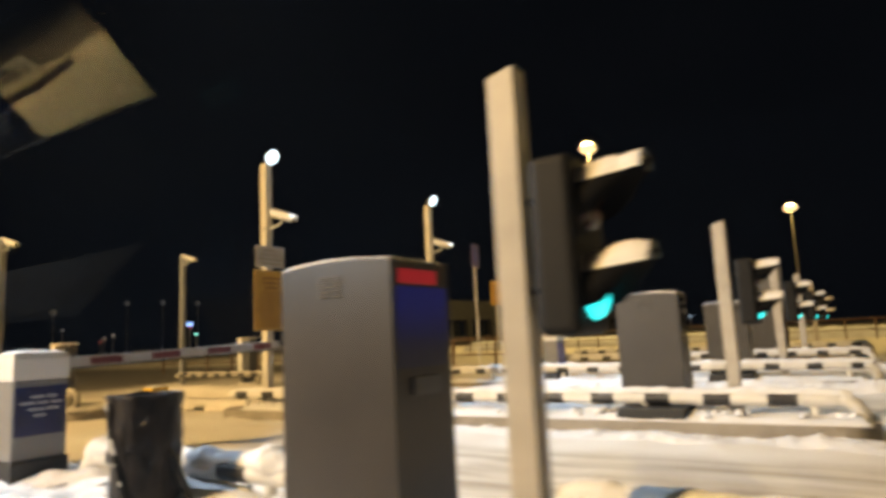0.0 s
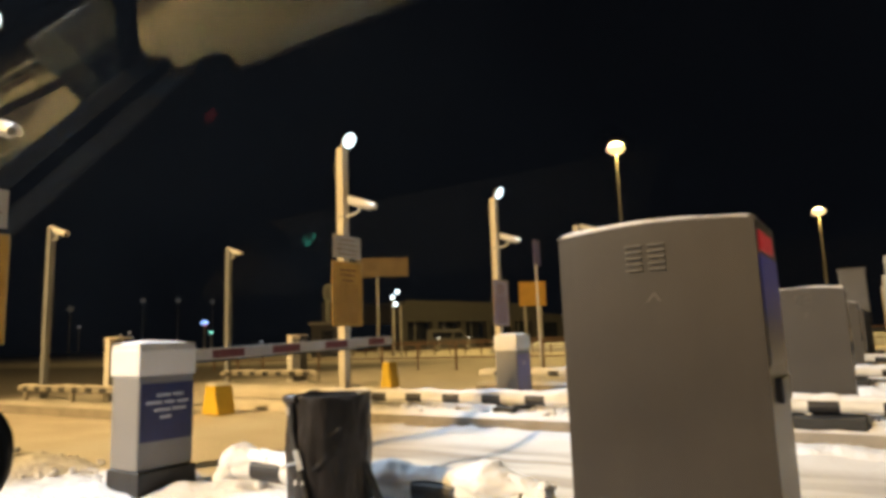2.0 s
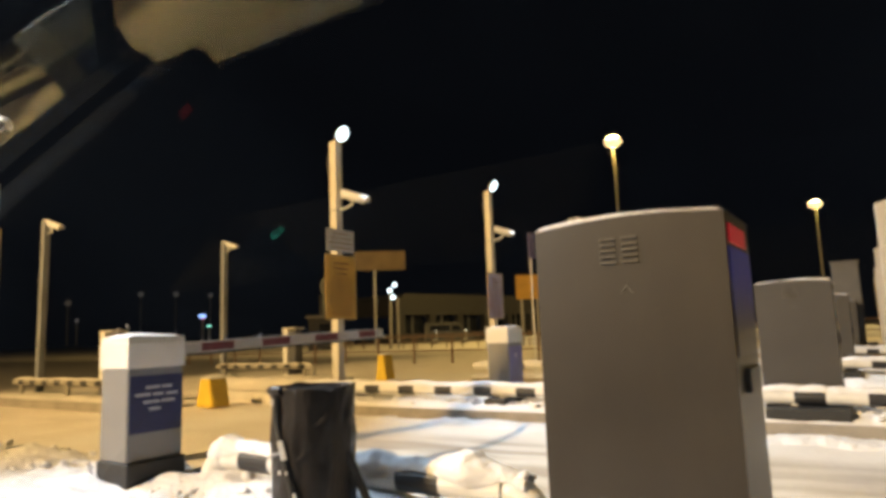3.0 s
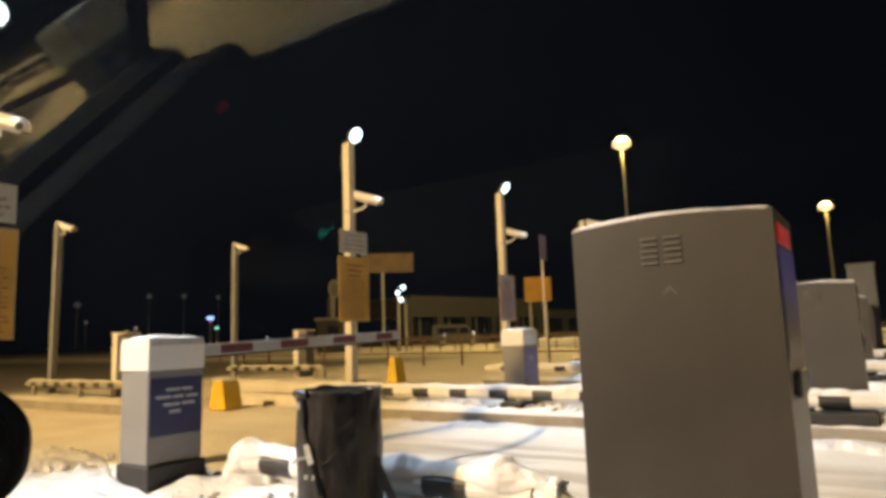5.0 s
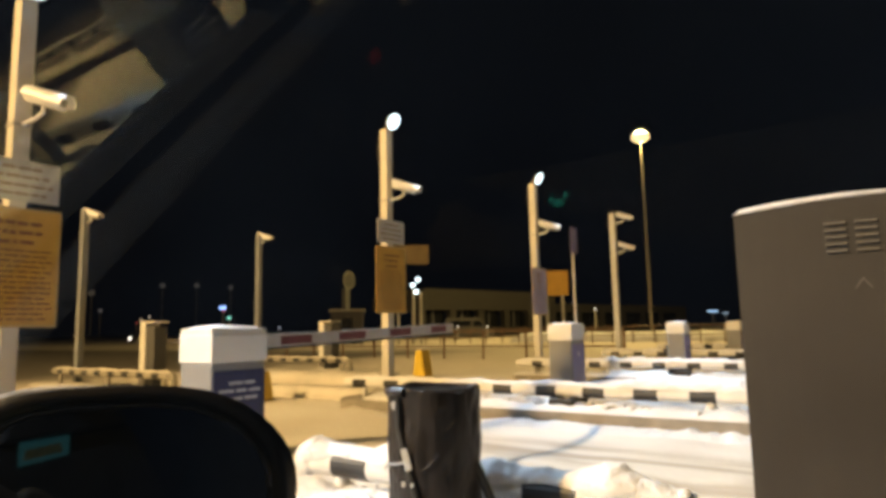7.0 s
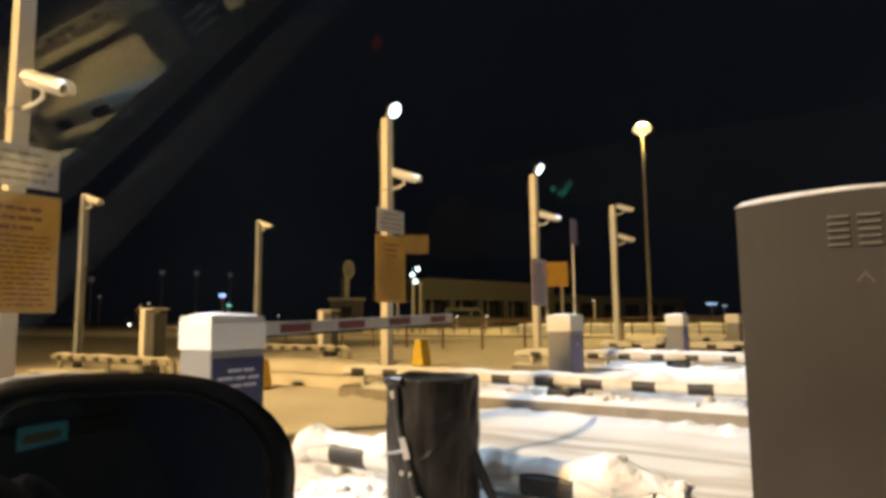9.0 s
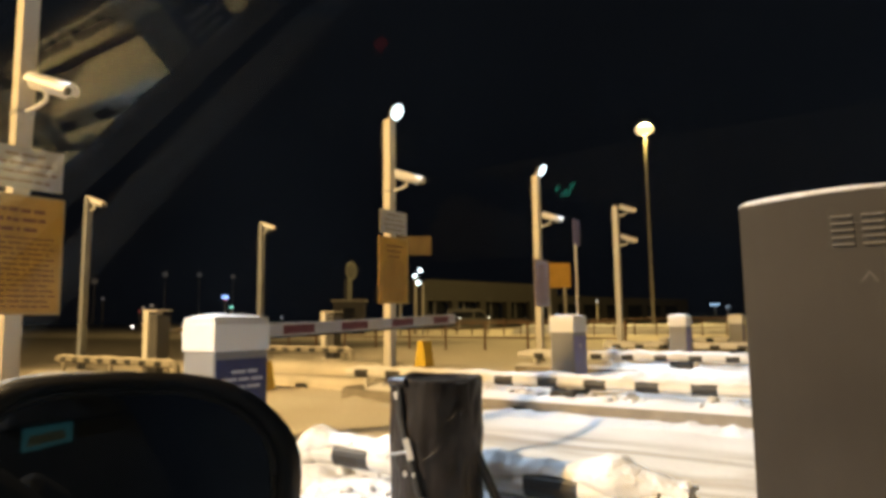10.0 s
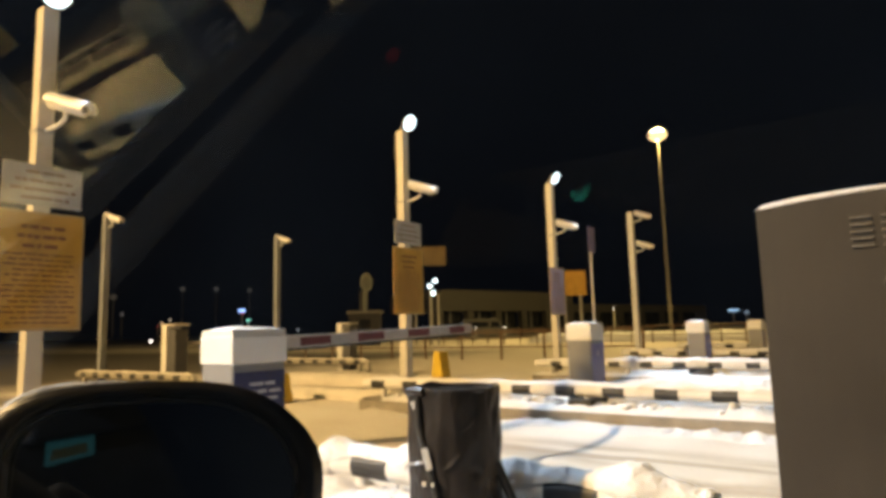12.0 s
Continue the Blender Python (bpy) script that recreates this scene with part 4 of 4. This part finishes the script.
def far_lamp(x, y, z, color, strength, r):
    p = thing("far_lamp", (x, y, 0.0), "tiny distant lamp on a mast in the dark", "lamp", "far lamps")
    part("mast", rod((0, 0, 0), (0, 0, z), 0.08, n=6), STEEL, p)
    bm = bmesh.new()
    bmesh.ops.create_icosphere(bm, subdivisions=1, radius=r, matrix=Matrix.Translation((0, 0, z)))
    part("bulb", bm, material("far_bulb", (0.5, 0.5, 0.5), 0.4, emit=color, strength=strength), p)


for x, y, z, color, strength, r in ((-116.0, 63.7, 0.6, (1.0, 0.9, 0.8), 6.0, 0.26), (-131.6, 76.5, 4.9, (1.0, 0.8, 0.6), 0.7, 0.28), (-132.6, 75.2, 4.3, (1.0, 0.7, 0.5), 0.4, 0.3),
                                    (-132.8, 74.5, 3.6, (1.0, 0.1, 0.08), 0.35, 0.25), (-145.0, 73.0, 6.6, (0.8, 0.75, 0.8), 0.12, 0.4), (-147.0, 72.0, 10.5, (0.6, 0.65, 0.75), 0.03, 0.75),
                                    (-156.0, 94.2, 13.6, (0.6, 0.68, 0.8), 0.045, 0.75), (-151.5, 101.1, 13.6, (0.6, 0.68, 0.8), 0.05, 0.7), (-146.6, 107.9, 13.2, (0.6, 0.68, 0.8), 0.04, 0.65),
                                    (-93.5, 78.8, 1.9, (0.85, 0.9, 1.0), 1.5, 0.16),
                                    (-39.75, 56.0, 1.25, (1.0, 0.95, 0.85), 4.0, 0.09), (-36.2, 56.0, 1.25, (1.0, 0.95, 0.85), 4.0, 0.09), (-26.4, 60.0, 2.7, (0.9, 0.95, 1.0), 2.5, 0.09)):
    far_lamp(x, y, z, color, strength, r)

def parked_van(x, y, turn):
    """Box van seen side-on: stepped body, dark windows, wheels."""
    v = thing("parked_van", (x, y, 0.0), "dull grey van parked before the low building", "van", turn=turn)
    side = [(-2.5, 0.35), (2.45, 0.35), (2.5, 0.95), (1.75, 1.15), (1.2, 2.05), (0.9, 2.2), (-2.4, 2.2), (-2.5, 2.0)]
    bm = prism(side, -0.9, 0.9, "y")
    bmesh.ops.bevel(bm, geom=[e for e in bm.edges if e.calc_face_angle(0.0) > 0.3], offset=0.06, segments=2, affect="EDGES")
    body = part("body", bm, VAN, v)
    part("side_window", prism([(0.3, 1.25), (1.45, 1.25), (1.1, 1.9), (0.3, 1.9)], -0.91, -0.9, "y"), DARKGLASS, body)
    part("rear_window", box(-2.0, 0.1, -0.91, -0.9, 1.3, 1.9), DARKGLASS, body)
    part("bumper", box(2.44, 2.56, -0.85, 0.85, 0.38, 0.58, 0.03), GREY_D, v)
    for wx in (-1.6, 1.6):
        for wy in (-0.8, 0.8):
            wh = part("wheel", rod((wx, wy - 0.12, 0.33), (wx, wy + 0.12, 0.33), 0.33, n=20), RUBBER, v)
            part("rim", rod((wx, wy - 0.125, 0.33), (wx, wy + 0.125, 0.33), 0.19, n=16), STEEL, wh)


parked_van(-39.6, 58.0, 37)

block = thing("concrete_block", (-10.6, 8.2, 0.0), "two stacked concrete beams crusted with yellow-lit snow", "concrete block")


def crusted_beam(x0, x1, y0, y1, z0, z1, seed):
    """A long beam whose edges and faces are softened by frozen snow."""
    bm = bmesh.new()
    n, rows = 70, []
    ring = [(y0, z0), (y0 - 0.01, z0 + 0.35 * (z1 - z0)), (y0, z0 + 0.75 * (z1 - z0)), (y0 + 0.04, z1), (y0 + 0.14, z1 + 0.02), (0.5 * (y0 + y1), z1 + 0.025), (y1 - 0.05, z1), (y1, z0)]
    for i in range(n + 1):
        x = x0 + (x1 - x0) * i / n
        row = []
        for k, (y, z) in enumerate(ring):
            d = 0.018 * noise.noise(Vector((x * 3.0, k * 0.9, seed))) + 0.010 * noise.noise(Vector((x * 11.0, k * 1.7, seed)))
            row.append(bm.verts.new((x, y - d * (k < 4), z + d * (k > 1) * (k < 7))))
        rows.append(row)
    for a, b in zip(rows, rows[1:]):
        for k in range(len(ring) - 1):
            bm.faces.new((a[k], a[k + 1], b[k + 1], b[k]))
    bm.faces.new(rows[0][::-1])
    bm.faces.new(rows[-1])
    return bm


part("lower_beam", crusted_beam(-1.7, 1.35, -0.32, 0.5, -0.02, 0.17, 3.0), CRUST, block, smooth=True)
part("upper_beam", crusted_beam(-1.66, 1.3, -0.2, 0.5, 0.2, 0.39, 8.0), CRUST, block, smooth=True)
part("gap", box(-1.6, 1.25, -0.14, 0.45, 0.16, 0.21), KERB, block)

for x, y, z, w, h, col, st in ((-139.0, 100.0, 7.4, 1.5, 0.8, (0.3, 0.5, 1.0), 3.0), (-138.2, 99.6, 6.7, 0.7, 0.5, (0.9, 0.2, 0.35), 0.7), (-133.3, 97.7, 4.8, 0.9, 0.45, (0.3, 0.95, 0.75), 2.0), (-46.5, 200.0, 4.6, 2.6, 0.5, (0.45, 0.7, 1.0), 1.6), (-43.0, 200.0, 3.9, 1.2, 0.4, (0.6, 0.8, 1.0), 0.8)):
    m = material("far_light", (0.1, 0.1, 0.1), 0.4, emit=col, strength=st)
    fl = thing("light_sign", (x, y, 0.0), "small glowing sign far away in the dark", "light sign", "far light signs")
    part("panel", box(-w / 2, w / 2, -w / 3, w / 3, z - h / 2, z + h / 2, 0.1), m, fl)
    part("leg", rod((0, 0, 0), (0, 0, z), 0.15, n=8), STEEL, fl)

# ---- the car that carries the view ----
CAR_X = -2.484
car = thing("car", (CAR_X, -0.2, 0.0), "dark car waiting in the lane, seen from inside", "car")
TILT = radians(25)


def car_part(name, bm, mat, label="", parent=None, smooth=False):
    return part(name, bm, mat, parent or car, label, smooth)


# window glass on the passenger's side, leaning inwards
def pane_mesh(x0, x1, z0, z1):
    bm = bmesh.new()
    y = lambda z: 0.66 - (z - 0.95) * math.tan(TILT)
    vs = [bm.verts.new((x, y(z), z)) for x, z in ((x0, z0), (x1, z0), (x1, z1), (x0, z1))]
    bm.faces.new(vs)  # faces the cabin
    return bm


side_glass = part("side_window", pane_mesh(-1.35, 2.7, 0.8, 1.43), PANE, car, "clear side window glass", turned=False)
side_glass.visible_shadow = False


def side_mirror():
    """Oval shell with the mirror glass facing back to the cabin."""
    bm = bmesh.new()
    n, rows = 40, 10
    def outline(a, s):
        c, d = math.cos(a), math.sin(a)
        x = 0.15 * s * math.copysign(abs(c) ** (0.72 if c > 0 else 0.52), c)
        z = 0.10 * s * math.copysign(abs(d) ** (0.8 if c > 0 else 0.58), d)
        return x, z * (1 - 0.22 * max(0.0, c) ** 2 if d > 0 else 1)
    rings = []
    for i in range(rows + 1):
        u = i / rows
        s = math.cos(u * math.pi / 2 * 0.93) ** 0.6
        rings.append([bm.verts.new((outline(a, s)[0], 0.10 * u, outline(a, s)[1])) for a in (2 * math.pi * k / n for k in range(n))])
    rim = [bm.verts.new((outline(a, 0.83)[0], 0.004, outline(a, 0.83)[1])) for a in (2 * math.pi * k / n for k in range(n))]
    deep = [bm.verts.new((outline(a, 0.815)[0], 0.016, outline(a, 0.815)[1])) for a in (2 * math.pi * k / n for k in range(n))]
    rings = [deep, rim] + rings
    for a, b in zip(rings, rings[1:]):
        for k in range(n):
            bm.faces.new((a[k], a[(k + 1) % n], b[(k + 1) % n], b[k]))
    bm.faces.new(rings[-1])
    m = car_part("side_mirror", bm, CAR_K, "black exterior side mirror", smooth=True)
    gl = bmesh.new()
    gl.faces.new([gl.verts.new((outline(a, 0.822)[0], 0.011, outline(a, 0.822)[1])) for a in (2 * math.pi * k / n for k in range(n))])
    part("mirror_glass", gl, MIRROR, m, "dark mirror glass")
    part("bezel", sweep([(outline(2 * math.pi * k / n, 0.83)[0], 0.003, outline(2 * math.pi * k / n, 0.83)[1]) for k in range(n + 1)], 0.003, 8), BEZEL, m, "dark grey bezel", smooth=True)
    # Pale strip painted in for the sheen along the shell's upper edge.
    top = [(outline(radians(a), 0.985)[0], 0.012, outline(radians(a), 0.985)[1] + 0.001) for a in range(90, 161, 5)]
    part("top_sheen", sweep(top, [0.001 + 0.0045 * math.sin(math.pi * k / (len(top) - 1)) for k in range(len(top))], 6), SHEEN, m, "pale strip standing for the sheen on the shell", smooth=True)
    part("foot", box(-0.2, -0.08, 0.02, 0.07, -0.11, -0.05, 0.015), TRIM_D, m)
    return m


MIRROR_PLACE = (-0.572, 0.75, 0.945)
mir = side_mirror()
mir.matrix_basis = pose(*MIRROR_PLACE, 0, 0, 50)

# cabin shell
car_part("roof", box(-0.78, 2.66, -0.64, 0.5, 1.44, 1.51, 0.03, 3), TRIM_D, "dark roof lining")


def side_outline(belt):
    """Side of the body with two wheel arches."""
    pts = [(-2.76, 0.30)]
    for wx in (-2.0, 1.6):
        pts += [(wx - 0.40 * math.cos(radians(a)), 0.30 + 0.40 * math.sin(radians(a))) for a in range(0, 181, 15)]
    return pts + [(2.68, 0.30), (2.74, 0.55), (2.70, belt), (-1.35, belt), (-1.6, 0.80), (-2.55, 0.71), (-2.76, 0.60)]


car_part("far_side", prism(side_outline(0.80), -0.80, -0.74, "y"), TRIM_D, "dark body side")
car_part("near_side", prism(side_outline(0.86), 0.72, 0.78, "y"), CAR_K, "black body side with doors")
for hx in (-0.35, 0.85):
    car_part("door_handle", box(hx, hx + 0.18, 0.781, 0.80, 0.72, 0.75, 0.008), CAR_K)
car_part("dashboard", box(-1.3, -0.95, -0.73, 0.66, 0.3, 0.9, 0.05, 3), TRIM_D, "dark dashboard")
car_part("instrument_cowl", prism([(-1.45, 0.80), (-1.22, 0.80), (-1.22, 0.93), (-1.30, 0.955), (-1.40, 0.955), (-1.45, 0.935)], -0.73, 0.55, "y"), TRIM_D, "dark instrument cowl")
hood = prism([(-1.32, 0.5), (-1.32, 0.74), (-2.1, 0.72), (-2.6, 0.66), (-2.74, 0.56), (-2.76, 0.34), (-2.5, 0.30)], -0.735, 0.715, "y")
bmesh.ops.bevel(hood, geom=[e for e in hood.edges if e.calc_face_angle(0.0) > 0.3], offset=0.03, segments=2, affect="EDGES")
car_part("bonnet", hood, CAR_K, "black bonnet")
screen = bmesh.new()
screen.faces.new([screen.verts.new(v) for v in ((-1.48, 0.66, 0.89), (-0.78, 0.42, 1.44), (-0.78, -0.56, 1.44), (-1.48, -0.70, 0.89))])
part("windscreen", screen, PANE, car, "clear windscreen glass", turned=False).visible_shadow = False
car_part("floor_pan", box(-1.5, 2.7, -0.78, 0.78, 0.2, 0.3, 0.02), TRIM_D)
car_part("far_pillar", rod((-1.5, -0.74, 0.88), (-0.7, -0.6, 1.46), 0.032, n=10), TRIM_D, "dark windscreen pillar")
car_part("near_pillar", rod((-1.55, 0.72, 0.86), (-0.85, 0.47, 1.46), 0.04, n=10), TRIM_D, "dark windscreen pillar")
car_part("tailgate", prism([(2.62, 0.3), (2.70, 0.3), (2.70, 0.9), (2.60, 1.46), (2.54, 1.46), (2.62, 0.9)], -0.62, 0.55, "y"), TRIM_D)
far_glass = bmesh.new()
far_glass.faces.new([far_glass.verts.new(v) for v in ((-0.72, -0.62, 1.46), (0.16, -0.62, 1.46), (0.16, -0.76, 0.78), (-1.5, -0.76, 0.78))])
part("far_window", far_glass, PANE, car, "clear window glass on the driver's side", turned=False).visible_shadow = False
# Opaque side added so that the mirror reflects no lit ground.
car_part("rear_light_block", box(0.165, 2.7, -0.74, -0.66, 0.785, 1.45, 0.02), TRIM_D, "opaque rear quarter added to keep the mirror dark")
# Unseen fillers that keep stray ground light out of the window's reflection.
car_part("arch_block", box(1.1, 2.1, -0.735, -0.45, 0.28, 0.72, 0.04, 3), TRIM_D, "unseen dark block closing the rear wheel arch")
car_part("rear_filler", box(1.2, 2.3, -0.44, 0.40, 0.29, 0.58, 0.06, 3), TRIM_D, "unseen dark filler at the rear bench")
car_part("centre_console", box(-0.95, 0.3, -0.22, 0.06, 0.29, 0.6, 0.03), TRIM_D, "dark centre console")
TEAL = material("teal_display", (0.02, 0.05, 0.05), 0.3, emit=(0.05, 0.9, 0.6), strength=2.4)
TEAL_D = material("dim_teal_panel", (0.02, 0.05, 0.05), 0.3, emit=(0.10, 0.42, 0.45), strength=0.14)
RED_LED = material("red_warning_light", (0.05, 0.01, 0.01), 0.3, emit=(1.0, 0.05, 0.05), strength=0.5)
for dx, dy, w in ((0.0, 0.0, 0.016), (0.012, -0.02, 0.007), (-0.014, -0.016, 0.006)):
    car_part("indicator_light", box(-0.446 + dx, -0.446 + dx + w, -0.09 + dy, -0.09 + dy + 0.014, 0.601, 0.604), TEAL, "small teal indicator light")
car_part("warning_light", box(-0.949, -0.945, -0.52, -0.475, 0.775, 0.80), RED_LED, "dim red warning light")
# Glowing panel, olive field and dots added to put a teal patch in the mirror.
panel = car_part("mirror_teal_source", prism([(0.26, 0.705), (0.42, 0.715), (0.42, 0.83), (0.35, 0.815), (0.26, 0.82)], -0.738, -0.735, "y"), TEAL_D, "added glowing teal panel that shows in the mirror")
OLIVE = material("dim_olive_panel", (0.05, 0.05, 0.035), 0.4, emit=(0.36, 0.38, 0.2), strength=0.05)
DOT = material("pale_dot_light", (0.3, 0.3, 0.3), 0.3, emit=(0.75, 0.95, 1.0), strength=1.0)
part("lower_panel", prism([(0.27, 0.718), (0.40, 0.726), (0.39, 0.756), (0.28, 0.751)], -0.7345, -0.7335, "y"), OLIVE, panel, "dim olive lower field")
for dx, dz in ((0.335, 0.803), (0.405, 0.818), (0.27, 0.808), (0.385, 0.812)):
    part("dot_light", box(dx - 0.005, dx + 0.005, -0.7345, -0.7325, dz - 0.005, dz + 0.005), DOT, panel, "pale point of light")
for wx in (-2.0, 1.6):
    for wy in (-0.7, 0.68):
        wh = car_part("wheel", rod((wx, wy - 0.1, 0.32), (wx, wy + 0.1, 0.32), 0.32, n=28), RUBBER)
        part("rim", rod((wx, wy - 0.105, 0.32), (wx, wy + 0.105, 0.32), 0.2, n=20), STEEL, wh)
